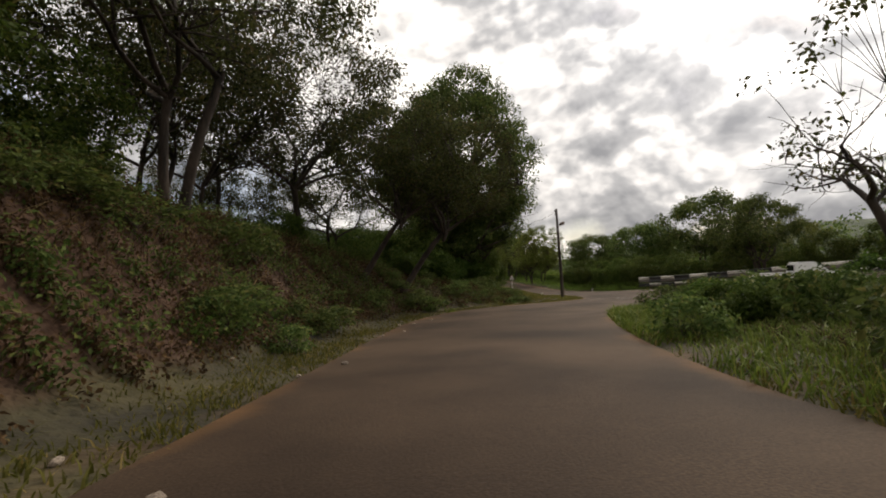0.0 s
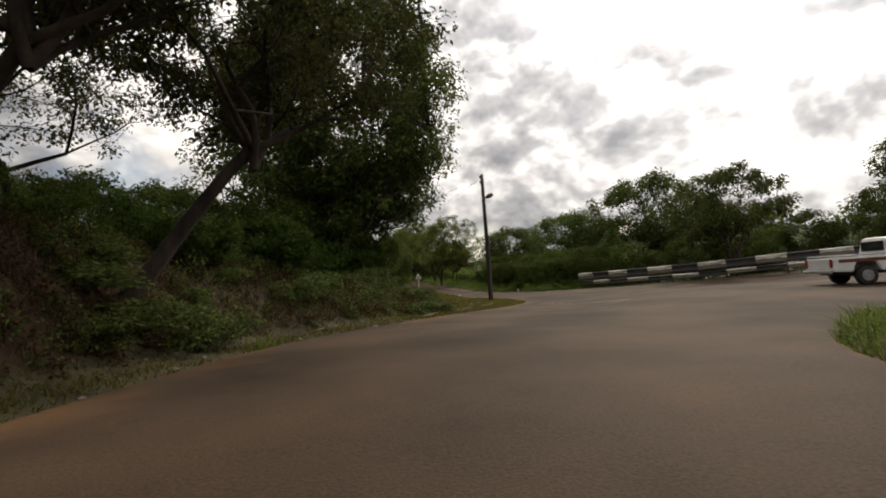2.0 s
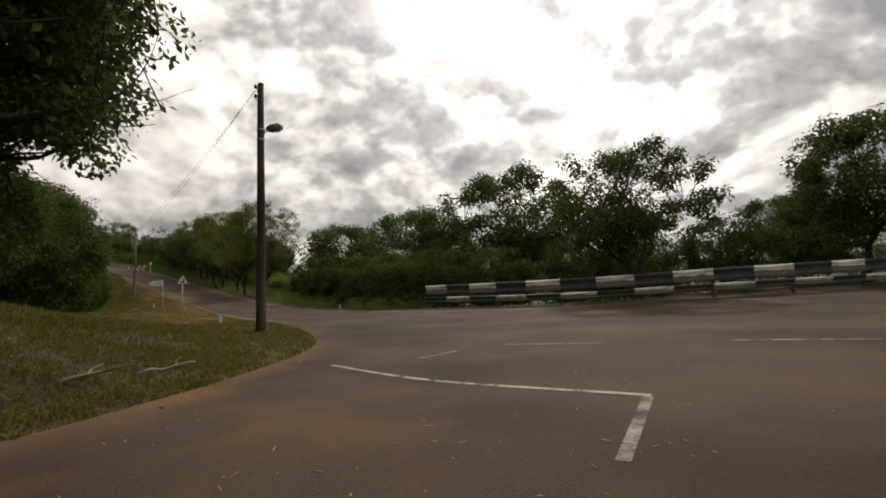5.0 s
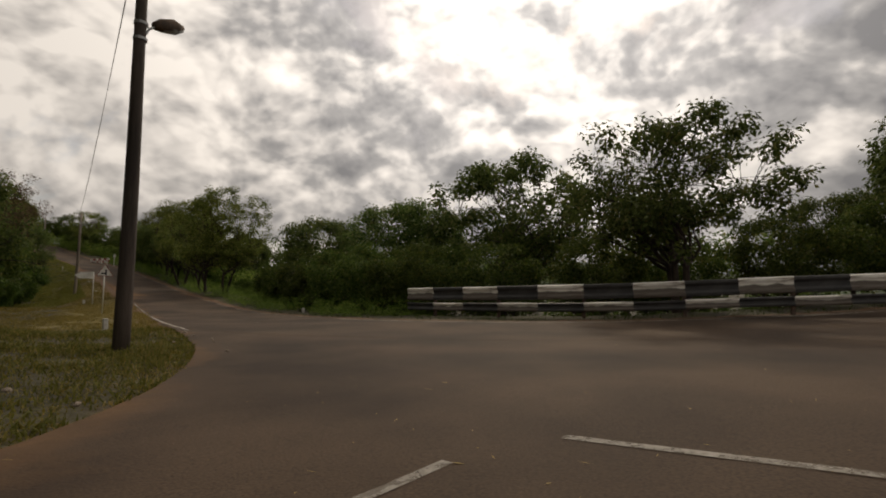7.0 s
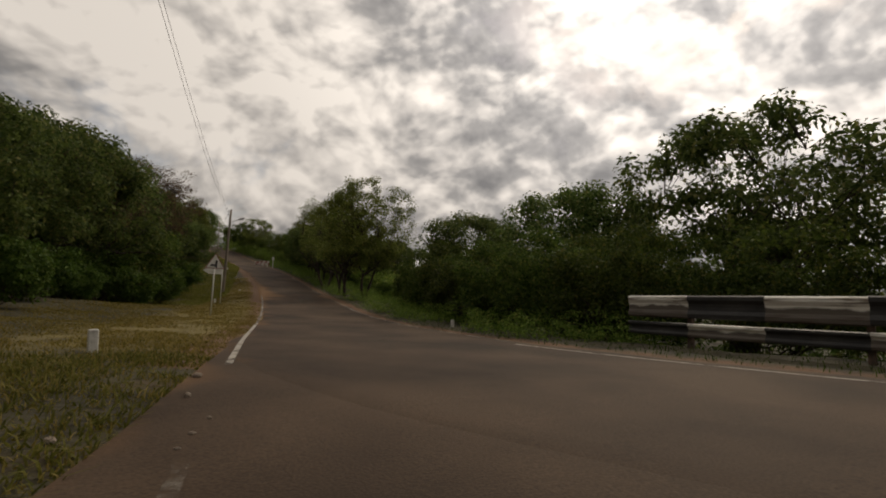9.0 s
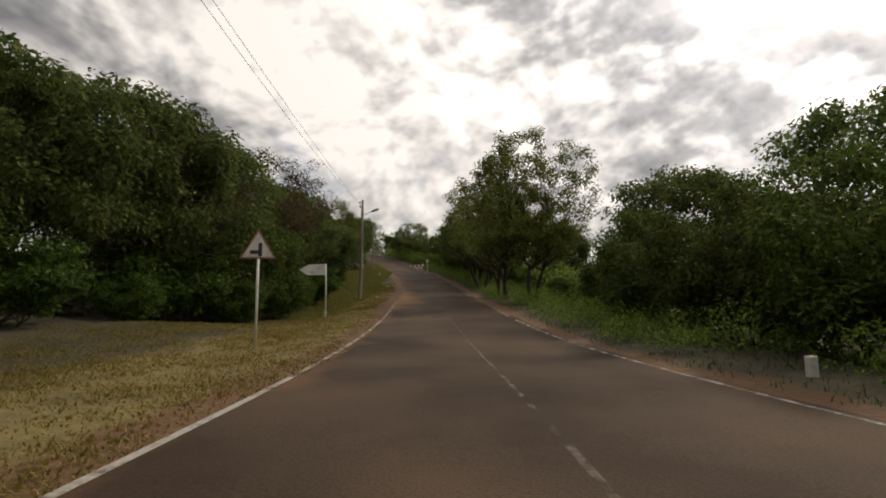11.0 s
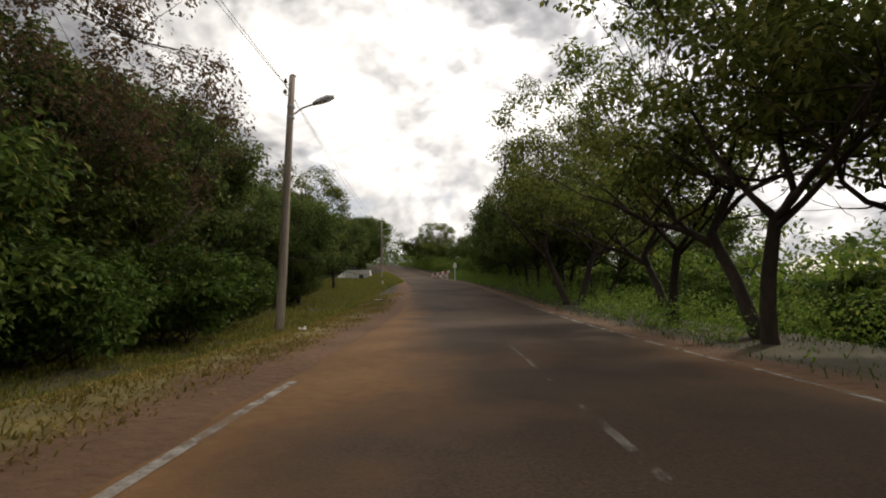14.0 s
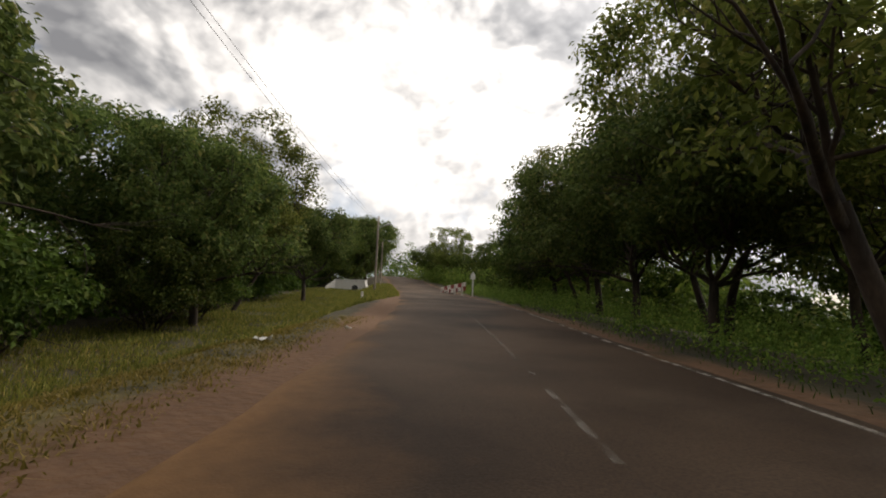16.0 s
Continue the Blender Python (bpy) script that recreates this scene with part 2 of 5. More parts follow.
def road_z(x, y):
    """The height of the roads, carried on over the land beside them."""
    x, y = np.atleast_1d(np.asarray(x, float)), np.atleast_1d(np.asarray(y, float))
    out = np.empty(len(x))
    for i in range(0, len(x), 4000):
        d2 = (x[i : i + 4000, None] - SKELETON[:, 0]) ** 2 + (y[i : i + 4000, None] - SKELETON[:, 1]) ** 2
        w = 1 / (d2 + 1.5) ** 2
        out[i : i + 4000] = (w * SKELETON[:, 2]).sum(1) / w.sum(1)
    return out


def side_of_main(x, y):
    """Distance from the main centre line, positive on its right going uphill, and the half width there."""
    x, y = np.atleast_1d(np.asarray(x, float)), np.atleast_1d(np.asarray(y, float))
    tan = np.gradient(MAIN[:, :2], axis=0)
    tan /= np.linalg.norm(tan, axis=1)[:, None]
    dist, half = np.empty(len(x)), np.empty(len(x))
    for i in range(0, len(x), 4000):
        dx, dy = x[i : i + 4000, None] - MAIN[:, 0], y[i : i + 4000, None] - MAIN[:, 1]
        k = np.argmin(dx * dx + dy * dy, 1)
        r = np.arange(len(k))
        cross = tan[k, 1] * dx[r, k] - tan[k, 0] * dy[r, k]
        dist[i : i + 4000] = np.where(cross >= 0, 1, -1) * np.hypot(dx[r, k], dy[r, k])
        half[i : i + 4000] = MAIN_H[k]
    return dist, half


SIDE_RING = np.vstack([SL[:, :2], SR[::-1, :2]])


def in_side_road(x, y):
    inside = np.zeros(len(x), bool)
    a, b = SIDE_RING, np.roll(SIDE_RING, -1, 0)
    for (ax, ay), (bx, by) in zip(a, b):
        if ay == by:
            continue
        inside ^= ((ay > y) != (by > y)) & (x < (bx - ax) * (y - ay) / (by - ay) + ax)
    return inside


def nearest(x, y, line):
    out = np.empty(len(x))
    for i in range(0, len(x), 4000):
        out[i : i + 4000] = np.sqrt(((x[i : i + 4000, None] - line[:, 0]) ** 2 + (y[i : i + 4000, None] - line[:, 1]) ** 2).min(1))
    return out


def smooth(a, b, v):
    u = np.clip((np.asarray(v, float) - a) / (b - a), 0, 1)
    return u * u * (3 - 2 * u)


def off_road(x, y):
    """Metres from the asphalt's edge (0 on it), and on which part of the land: bank, spit or verge."""
    dm, half = side_of_main(x, y)
    e = np.abs(dm) - half
    s = np.where(in_side_road(x, y), 0, nearest(x, y, SIDE_RING))
    return np.maximum(np.minimum(e, s), 0), dm, half


BUMPS = 0.07


def land(x, y):
    x, y = np.atleast_1d(np.asarray(x, float)), np.atleast_1d(np.asarray(y, float))
    e, dm, half = off_road(x, y)
    z = road_z(x, y) - 0.05 + 0.05 * smooth(0.1, 0.6, e)
    left = dm < 0
    # bank beside the side road, dying away towards the grassy spit
    north = np.interp(y, [-60, -34, -27, -21, -15, -9, 0], [1.1, 1.0, 0.95, 0.8, 0.45, 0.12, 0.0])
    beside = nearest(x, y, SIDE_L)
    west = left * (nearest(x, y, SIDE_R) > beside) * ~in_side_road(x, y)
    z += west * north * (3.5 * smooth(0.9, 5.2, beside) + 0.08 * np.clip(beside - 4, 0, 40))
    # a low rise under the great tree
    z += west * 1.9 * np.exp(-(((x + 15.5) / 6.5) ** 2 + ((y + 2.5) / 7.5) ** 2)) * smooth(1.0, 6.0, e)
    # ditch on the left of the hill road
    hill = smooth(22, 34, y)
    d_left = np.where(left, -dm - half, 0)
    z += -hill * 1.1 * smooth(1.6, 5.0, d_left) + hill * 0.05 * np.clip(d_left - 12, 0, 40) + (1 - hill) * smooth(0, 12, y) * 0.03 * np.clip(d_left - 6, 0, 30)
    # the ground falls away on the right
    d_right = np.where(left, 0, dm - half)
    z += -2.2 * smooth(2.5, 14, d_right) - 0.05 * np.clip(d_right - 14, 0, 80)
    # unevenness
    rough = smooth(0.2, 2.5, e)
    n = np.array([noise.noise((a * 0.45, b * 0.45, 0.3)) + 0.5 * noise.noise((a * 1.3, b * 1.3, 4.0)) for a, b in zip(x, y)])
    z += n * BUMPS * rough
    # far off the ground lies level, a little lower
    far = smooth(120, 420, np.hypot(x, y - 40))
    return z * (1 - far) + far * -3.0


def mesh_object(name, verts, faces, mat=None, parent=None, smooth_shade=True):
    me = bpy.data.meshes.new(name)
    me.from_pydata([tuple(v) for v in verts], [], [tuple(f) for f in faces])
    if smooth_shade:
        me.polygons.foreach_set("use_smooth", [True] * len(me.polygons))
    if mat:
        me.materials.append(mat)
    ob = new(name, me)
    if parent:
        ob.parent = parent
    return ob


def part(name, bm, mat, parent, label="", smooth_shade=False):
    me = bpy.data.meshes.new(name)
    bmesh.ops.recalc_face_normals(bm, faces=bm.faces[:])
    bm.to_mesh(me)
    bm.free()
    me.materials.append(mat)
    if smooth_shade:
        me.polygons.foreach_set("use_smooth", [True] * len(me.polygons))
    ob = new(name, me)
    ob.parent = parent
    if label:
        ob["label"] = label
    return ob


def axis_values(fine_lo, fine_hi, step, far):
    mid = list(np.arange(fine_lo, fine_hi + 1e-6, step))
    out, d = [], step
    lo, hi = fine_lo, fine_hi
    while lo > -far:
        d *= 1.35
        lo -= d
        out.append(lo)
    low, d, out = out[::-1], step, []
    while hi < far:
        d *= 1.35
        hi += d
        out.append(hi)
    return np.array(low + mid + out)


def paint_soil(ob, values, layer="soil"):
    """How much bare red soil, or another layer, shows at each vertex."""
    a = ob.data.attributes.new(layer, "FLOAT", "POINT")
    a.data.foreach_set("value", np.asarray(values, float))


def with_soil(m, dark, light, scale, amount=1.0, layer="soil"):
    """Bare soil or dust lies over a material where the mesh says so, with ragged limits."""
    nt = m.node_tree
    N, L = nt.nodes.new, nt.links.new
    b = nt.nodes["Principled BSDF"]
    old = b.inputs["Base Color"].links[0].from_socket
    at, tc, n = N("ShaderNodeAttribute"), N("ShaderNodeTexCoord"), N("ShaderNodeTexNoise")
    at.attribute_name = layer
    n.inputs["Scale"].default_value, n.inputs["Detail"].default_value = scale, 8.0
    L(tc.outputs["Object"], n.inputs[0])
    add, r, c = N("ShaderNodeMath"), N("ShaderNodeMapRange"), N("ShaderNodeMix")
    add.operation = "ADD"
    L(at.outputs["Fac"], add.inputs[0]), L(n.outputs[0], add.inputs[1])
    r.inputs[1].default_value, r.inputs[2].default_value, r.inputs[4].default_value = 0.78, 1.2, amount
    L(add.outputs[0], r.inputs[0])
    tone = N("ShaderNodeMix")
    tone.data_type = c.data_type = "RGBA"
    tone.inputs[6].default_value, tone.inputs[7].default_value = (*dark, 1), (*light, 1)
    n2 = N("ShaderNodeTexNoise")
    n2.inputs["Scale"].default_value, n2.inputs["Detail"].default_value = 7.0, 6.0
    L(tc.outputs["Object"], n2.inputs[0]), L(n2.outputs[0], tone.inputs[0])
    L(r.outputs[0], c.inputs[0]), L(old, c.inputs[6]), L(tone.outputs[2], c.inputs[7])
    L(c.outputs[2], b.inputs["Base Color"])


SOIL = mixed("soil_and_litter", (0.024, 0.020, 0.009), (0.060, 0.050, 0.020), 0.6, bump=0.8, bump_scale=9, rough=0.95, dist=0.06)
with_soil(SOIL, (0.12, 0.095, 0.026), (0.26, 0.20, 0.065), 1.6, 0.9, "straw")
with_soil(SOIL, (0.075, 0.036, 0.017), (0.18, 0.095, 0.045), 0.9)
# red-brown soil of the cut bank, darkened to stand in for shade
with_soil(SOIL, (0.030, 0.014, 0.007), (0.085, 0.040, 0.019), 0.7, 1.0, "cut")
with_soil(ASPHALT, (0.125, 0.064, 0.027), (0.27, 0.145, 0.062), 0.5, 0.9)


def build_ground():
    xs, ys = axis_values(-36, 32, 0.5, 3200), axis_values(-62, 96, 0.5, 3200)
    gx, gy = np.meshgrid(xs, ys)
    z = land(gx.ravel(), gy.ravel())
    nx = len(xs)
    i = np.arange(len(ys) - 1)[:, None] * nx + np.arange(nx - 1)[None]
    faces = np.stack([i, i + 1, i + nx + 1, i + nx], -1).reshape(-1, 4)
    ob = mesh_object("ground", np.stack([gx.ravel(), gy.ravel(), z], 1), faces, SOIL)
    e, dm, half = off_road(gx.ravel(), gy.ravel())
    worn = 0.6 * (dm < 0) * smooth(28, 36, gy.ravel()) * (1 - smooth(70, 85, gy.ravel()))
    dust = (1 - smooth(0.3 + 0.3 * worn, 1.3 + worn, e)) * np.where(dm > 0, 0.75, np.where(gy.ravel() < 2, 0.30, 1.0))
    # where the shade-darkened soil of the bank lies
    cut = (dm < 0) * smooth(-17, -22, gy.ravel()) * (1 - smooth(6.5, 10, e)) * smooth(1.2, 2.2, e) * 0.92
    paint_soil(ob, dust)
    paint_soil(ob, cut, "cut")
    straw = (dm < 0) * smooth(-4, 8, gy.ravel()) * (1 - smooth(3.0, 6.0, e)) * (1 - 0.6 * smooth(40, 60, gy.ravel()))
    paint_soil(ob, 0.65 * straw * (e > 0), "straw")
    return tagged(ob, "reddish soil with leaf litter and short dry grass", "ground", kind="structure")


def build_roads():
    tan = np.gradient(MAIN[:, :2], axis=0)
    tan /= np.linalg.norm(tan, axis=1)[:, None]
    nrm = np.stack([tan[:, 1], -tan[:, 0]], 1)
    cols = np.r_[-1, np.linspace(-0.96, 0.96, 17), 1]
    verts = []
    for i in range(len(MAIN)):
        for c in cols:
            ragged = 0.0 if abs(c) < 0.99 else 0.16 * noise.noise((MAIN[i, 0] * 0.8, MAIN[i, 1] * 0.8, c))
            q = MAIN[i, :2] + nrm[i] * (c * (MAIN_H[i] + 0.12 + ragged))
            verts.append((q[0], q[1], 0.0))
    v = np.array(verts)
    v[:, 2] = road_z(v[:, 0], v[:, 1]) + 0.008 - 0.035 * np.tile(np.abs(cols) > 0.99, len(MAIN))
    k = len(cols)
    faces = [(i * k + j, i * k + j + 1, (i + 1) * k + j + 1, (i + 1) * k + j) for i in range(len(MAIN) - 1) for j in range(k - 1)]
    edge = np.tile(np.abs(cols) ** 5 * 0.45, len(MAIN)) * np.where((np.tile(cols, len(MAIN)) < 0) & (v[:, 1] < 2), 0.2, 1.0)
    left = np.exp(-((v[:, 1] - 41) / 11) ** 2) * 0.62 * np.tile(smooth(0.05, 1.0, -cols), len(MAIN))
    # light band: sand smears, and sun between tree shadows painted in with them
    across = np.exp(-((v[:, 1] - 36) / 3.5) ** 2) * 0.32
    main_ob = mesh_object("road_main", v, faces, ASPHALT)
    paint_soil(main_ob, edge + left + across)
    main = tagged(main_ob, "worn grey-brown asphalt road climbing a hill", "road", kind="structure")
    cols = np.linspace(0, 1, 19)
    verts = [(*(SL[i, :2] * (1 - c) + SR[i, :2] * c), 0.0) for i in range(SIDE_N) for c in cols]
    v = np.array(verts)
    v[:, 2] = road_z(v[:, 0], v[:, 1]) + 0.004
    k = len(cols)
    faces = [(i * k + j, i * k + j + 1, (i + 1) * k + j + 1, (i + 1) * k + j) for i in range(SIDE_N - 1) for j in range(k - 1)]
    side_ob = mesh_object("road_side", v, faces, ASPHALT)
    sandy = 0.16 * np.exp(-((v[:, 0] + 6) / 6) ** 2 - ((v[:, 1] + 17) / 5) ** 2)
    paint_soil(side_ob, np.tile(np.abs(cols * 2 - 1) ** 6 * 0.34 + 0.03, SIDE_N) + sandy)
    side = tagged(side_ob, "worn asphalt side road with dusty edges", "road", kind="structure")
    return main, side


build_ground()
build_roads()


def ground_at(x, y):
    return float(land([x], [y])[0])


# ---------------------------------------------------------------- trees and bushes


def tube(points, radii, sides, verts, faces):
    """Add a tapered limb along the points."""
    base = len(verts)
    prev = None
    for i, (p, r) in enumerate(zip(points, radii)):
        d = (points[min(i + 1, len(points) - 1)] - points[max(i - 1, 0)]).normalized()
        a = d.cross(Vector((0.3, 0.9, 0.2))).normalized() if prev is None else (prev - d * prev.dot(d)).normalized()
        prev = a
        b = d.cross(a)
        for s in range(sides):
            t = 2 * math.pi * s / sides
            verts.append(p + (a * math.cos(t) + b * math.sin(t)) * r)
    for i in range(len(points) - 1):
        for s in range(sides):
            t = (s + 1) % sides
            faces.append((base + i * sides + s, base + i * sides + t, base + (i + 1) * sides + t, base + (i + 1) * sides + s))


def leaves(clumps, per, size, spread, rnd, droop=0.3):
    """Folded leaf blades scattered in clumps; each leaf is an island of two triangles."""
    n = len(clumps) * per
    c = np.repeat(np.array([tuple(k) for k in clumps]), per, 0)
    g = np.random.RandomState(rnd.randrange(10**6))
    off = g.normal(size=(n, 3))
    off *= (g.rand(n) ** 0.45 * spread / np.linalg.norm(off, axis=1))[:, None] * np.array([1, 1, 0.7])
    pos = c + off
    # blades face outwards and up from their clump, and droop
    out = off / (np.linalg.norm(off, axis=1)[:, None] + 1e-6)
    face = out * 0.75 + np.array([0, 0, 0.55]) + g.normal(size=(n, 3)) * 0.42
    face /= np.linalg.norm(face, axis=1)[:, None]
    a = g.normal(size=(n, 3)) + out * 0.8
    a[:, 2] -= droop * 2
    a -= face * (a * face).sum(1)[:, None]
    a /= np.linalg.norm(a, axis=1)[:, None]
    b = np.cross(face, a)
    L = size * (0.6 + 0.8 * g.rand(n))[:, None]
    W = L * 0.27
    fold = np.cross(a, b) * L * 0.12
    v = np.stack([pos, pos + a * L * 0.5 + b * W + fold, pos + a * L, pos + a * L * 0.5 - b * W + fold], 1).reshape(-1, 3)
    i = np.arange(n) * 4
    f = np.concatenate([np.stack([i, i + 1, i + 2], 1), np.stack([i, i + 2, i + 3], 1)])
    return v, f


def make_tree(label, height, radius, trunk_h, seed, leaf_mat, clumps=230, per=36, leaf=0.26, spread=0.75, stems=1, flat=0.55, category="tree", trunk_r=None, lean=0.0, bare=0.0, low=0.0):
    """A trunk that forks into limbs and twigs, and a crown of leaf clumps round the twigs' ends."""
    rnd = random.Random(seed)
    root = tagged(new(category.replace(" ", "_")), label, category)
    verts, faces, tips = [], [], []
    crown_c = Vector((lean * trunk_h * 1.1, 0, trunk_h + (height - trunk_h) * 0.5))
    half = (height - trunk_h) * 0.5
    r0 = trunk_r or height * 0.018

    def limb(start, direction, length, r, depth):
        pts, rad = [start], [r]
        d = direction.normalized()
        n = 5 if depth < 2 else 4
        for i in range(n):
            bend = Vector((rnd.gauss(0, 1), rnd.gauss(0, 1), rnd.gauss(0.25, 0.6))) * (0.24 if depth else 0.10)
            d = (d + bend).normalized()
            pts.append(pts[-1] + d * length / n)
            rad.append(r * (1 - 0.55 * (i + 1) / n))
        tube(pts, rad, (8, 6, 5, 4)[min(depth, 3)], verts, faces)
        if depth >= 3:
            tips.append(pts[-1])
            return
        for k in range((4, 4, 3)[depth] + rnd.randrange(2)):
            j = rnd.randint(2, n)
            out = Vector((rnd.gauss(0, 1), rnd.gauss(0, 1), rnd.gauss(0.15, 0.45))).normalized()
            limb(pts[j], (d * 0.55 + out).normalized(), length * rnd.uniform(0.5, 0.72), rad[j] * rnd.uniform(0.55, 0.75), depth + 1)
        tips.append(pts[-1])

    for s in range(stems):
        ang = 2 * math.pi * (s + rnd.random() * 0.6) / stems
        tilt = 0.08 if stems == 1 else 0.24
        d = Vector((math.cos(ang) * tilt + lean, math.sin(ang) * tilt, 1))
        p0 = Vector((math.cos(ang) * 0.2 * (stems > 1), math.sin(ang) * 0.2 * (stems > 1), -0.35))
        h = trunk_h * rnd.uniform(0.9, 1.15) + 0.35
        pts, rad = [p0], [r0 * 1.5]
        for i in range(5):
            d = (d.normalized() + Vector((rnd.gauss(0, 0.08), rnd.gauss(0, 0.08), 0))).normalized()
            pts.append(pts[-1] + d * h / 5)
            rad.append(r0 * (1.1 - 0.08 * i))
        tube(pts, rad, 10, verts, faces)
        for k in range(rnd.randint(3, 5) + (2 if stems == 1 else 0)):
            a2 = ang + rnd.uniform(-2.4, 2.4) if stems > 1 else 2 * math.pi * k / 5 + rnd.random()
            up = rnd.uniform(0.35, 1.4)
            limb(pts[-1] - Vector((0, 0, rnd.random() * h * 0.12)), Vector((math.cos(a2), math.sin(a2), up)), radius * rnd.uniform(0.55, 0.8), r0 * rnd.uniform(0.45, 0.7), 1)
    # clumps: near the twigs' ends, and filling an uneven dome
    pts = []
    for p in rnd.sample(tips, min(len(tips), int(clumps * 0.4))):
        q = p - crown_c
        k = math.sqrt((q.x / radius) ** 2 + (q.y / radius) ** 2 + (q.z / half) ** 2)
        if k > 1.05:
            p = crown_c + q * (rnd.uniform(0.85, 1.05) / k)
        pts.append(p)
    lobes = [(rnd.uniform(0, 2 * math.pi), rnd.uniform(-0.3, 0.9), rnd.uniform(0.75, 1.12)) for _ in range(9)]
    tries = 0
    while len(pts) < clumps and tries < clumps * 30:
        tries += 1
        th, ph = rnd.uniform(0, 2 * math.pi), math.asin(max(-1.0, rnd.uniform(-0.75 - low, 1)))
        d = Vector((math.cos(th) * math.cos(ph), math.sin(th) * math.cos(ph), math.sin(ph)))
        big = max((k * max(0.0, math.cos(th - a) * math.cos(ph - b)) ** 1.5 for a, b, k in lobes))
        rr = (0.55 + 0.5 * big) * rnd.uniform(0.55, 1.0) ** 0.5
        p = crown_c + Vector((d.x * radius * rr, d.y * radius * rr, d.z * half * rr))
        if noise.noise(p * 0.55 + Vector((seed, 0, 0))) < -0.30 * flat - 0.1:
            continue
        pts.append(p)
    # a twig carries every clump that stands clear of the limbs
    ends = np.array([tuple(p) for p in tips])
    for p in pts:
        gap = np.linalg.norm(ends - np.array(tuple(p)), axis=1)
        k = int(np.argmin(gap))
        if gap[k] > 0.5:
            a = tips[k]
            tube([a, (a + p) / 2 + Vector((0, 0, 0.08)), p], [r0 * 0.10, r0 * 0.075, r0 * 0.04], 3, verts, faces)
    trunk = mesh_object("trunk", verts, faces, BARK, root)
    if bare < 1:
        pts = [p for p in pts if rnd.random() > bare]
        v, f = leaves(pts, per, leaf, spread, rnd)
        mesh_object("crown", v, f, leaf_mat, root, smooth_shade=False)
    return root


def place(tree, x, y, size=1.0, turn=0.0, sink=0.1, tall=1.0, z=None):
    z = ground_at(x, y) if z is None else z
    return pose(x, y, z - sink, 0, 0, turn) @ Matrix.Diagonal((size, size, size * tall, 1))


TREE_KINDS = [
    make_tree("dense broad-leaved roadside tree with dark green crown", 10.0, 4.6, 2.2, 11, LEAF_BROAD, clumps=300, per=84, leaf=0.21, spread=0.72),
    make_tree("rounded broad-leaved tree with several trunks and gaps in its crown", 9.0, 4.4, 2.0, 23, LEAF_BROAD, clumps=250, per=70, leaf=0.20, spread=0.60, stems=3),
    make_tree("thin-leaved spreading tree with dark crooked limbs", 11.0, 5.8, 3.4, 37, LEAF_FINE, clumps=250, per=84, leaf=0.15, spread=0.62, stems=2, trunk_r=0.125),
    make_tree("tall leafy tree with a long crown and visible limbs", 11.5, 3.9, 2.4, 51, LEAF_OLIVE, clumps=330, per=76, leaf=0.165, spread=0.56, stems=2, flat=0.35, trunk_r=0.115),
    make_tree("open-crowned tree with dark forked trunk and olive leaves", 11.5, 4.0, 2.4, 61, LEAF_OLIVE, clumps=180, per=58, leaf=0.16, spread=0.52, stems=2, flat=0.0, trunk_r=0.135),
]
BUSH_KINDS = [
    make_tree("dense green roadside bush", 3.2, 2.1, 0.3, 71, LEAF_BUSH, clumps=150, per=60, leaf=0.17, spread=0.45, stems=4, category="bush", trunk_r=0.04, low=0.25),
    make_tree("bushy thicket of small trees with fresh green leaves", 5.5, 3.0, 0.6, 83, LEAF_THICKET, clumps=190, per=84, leaf=0.165, spread=0.55, stems=4, category="bush", trunk_r=0.06, low=0.25),
]
USED = set()


def plant(kind, x, y, size=1.0, turn=None, tall=1.0, z=None, group=""):
    """Stand the kind itself the first time, and copies of it after that."""
    turn = (x * 37.7 + y * 91.3) % 360 if turn is None else turn
    m = place(kind, x, y, size, turn, tall=tall, z=z)
    if kind.name not in USED:
        USED.add(kind.name)
        kind.matrix_basis = m
        ob = kind
    else:
        ob = copy_thing(kind, m)
        ob.scale = m.to_scale()
    if group:
        ob["group"] = group
    return ob



# ---------------------------------------------------------------- planting

A, B, C, D, O = TREE_KINDS
E, F = BUSH_KINDS
DRY = make_tree("half-bare tree with rusty seed pods and thin twigs", 11.0, 4.6, 3.0, 97, LEAF_RUSTY, clumps=340, per=80, leaf=0.13, spread=0.6, stems=2, bare=0.2, trunk_r=0.14)
BIG = make_tree("huge dense tree with a broad drooping dark green crown", 20.5, 8.0, 1.6, 131, LEAF_BROAD, clumps=1000, per=100, leaf=0.24, spread=1.05, trunk_r=0.36, low=0.25)


def plant_all(group, rows):
    for k, x, y, s in rows:
        plant(k, x, y, s, group=group)


plant_all("trees on the bank", [
    (C, -26.4, -35.0, 1.0), (C, -25.9, -22.2, 1.26), (C, -29.4, -25.0, 1.0), (C, -30, -29, 0.9), (C, -23.8, -17.5, 0.9), (A, -22.5, -5, 0.7), (A, -16, 8, 0.9), (D, -32, -38, 1.1), (F, -20.5, -7, 1.0),
    (C, -31, -17, 0.8), (F, -24, -11, 1.0), (C, -29.5, -42, 1.1), (A, -27, -8, 0.7), (A, -35, -45, 1.0)])
plant(A, -12.2, -2.8, 0.92, group="trees on the bank")
plant(BIG, -14.2, -1.3, 1.06, turn=130, group="trees on the bank")
LEANER = make_tree("leaning tree with crooked dark limbs over the bank", 10.5, 5.0, 4.0, 211, LEAF_FINE, clumps=270, per=80, leaf=0.15, spread=0.6, trunk_r=0.17, lean=0.62)
plant(LEANER, -20.4, -21.5, 0.95, turn=10, group="trees on the bank")
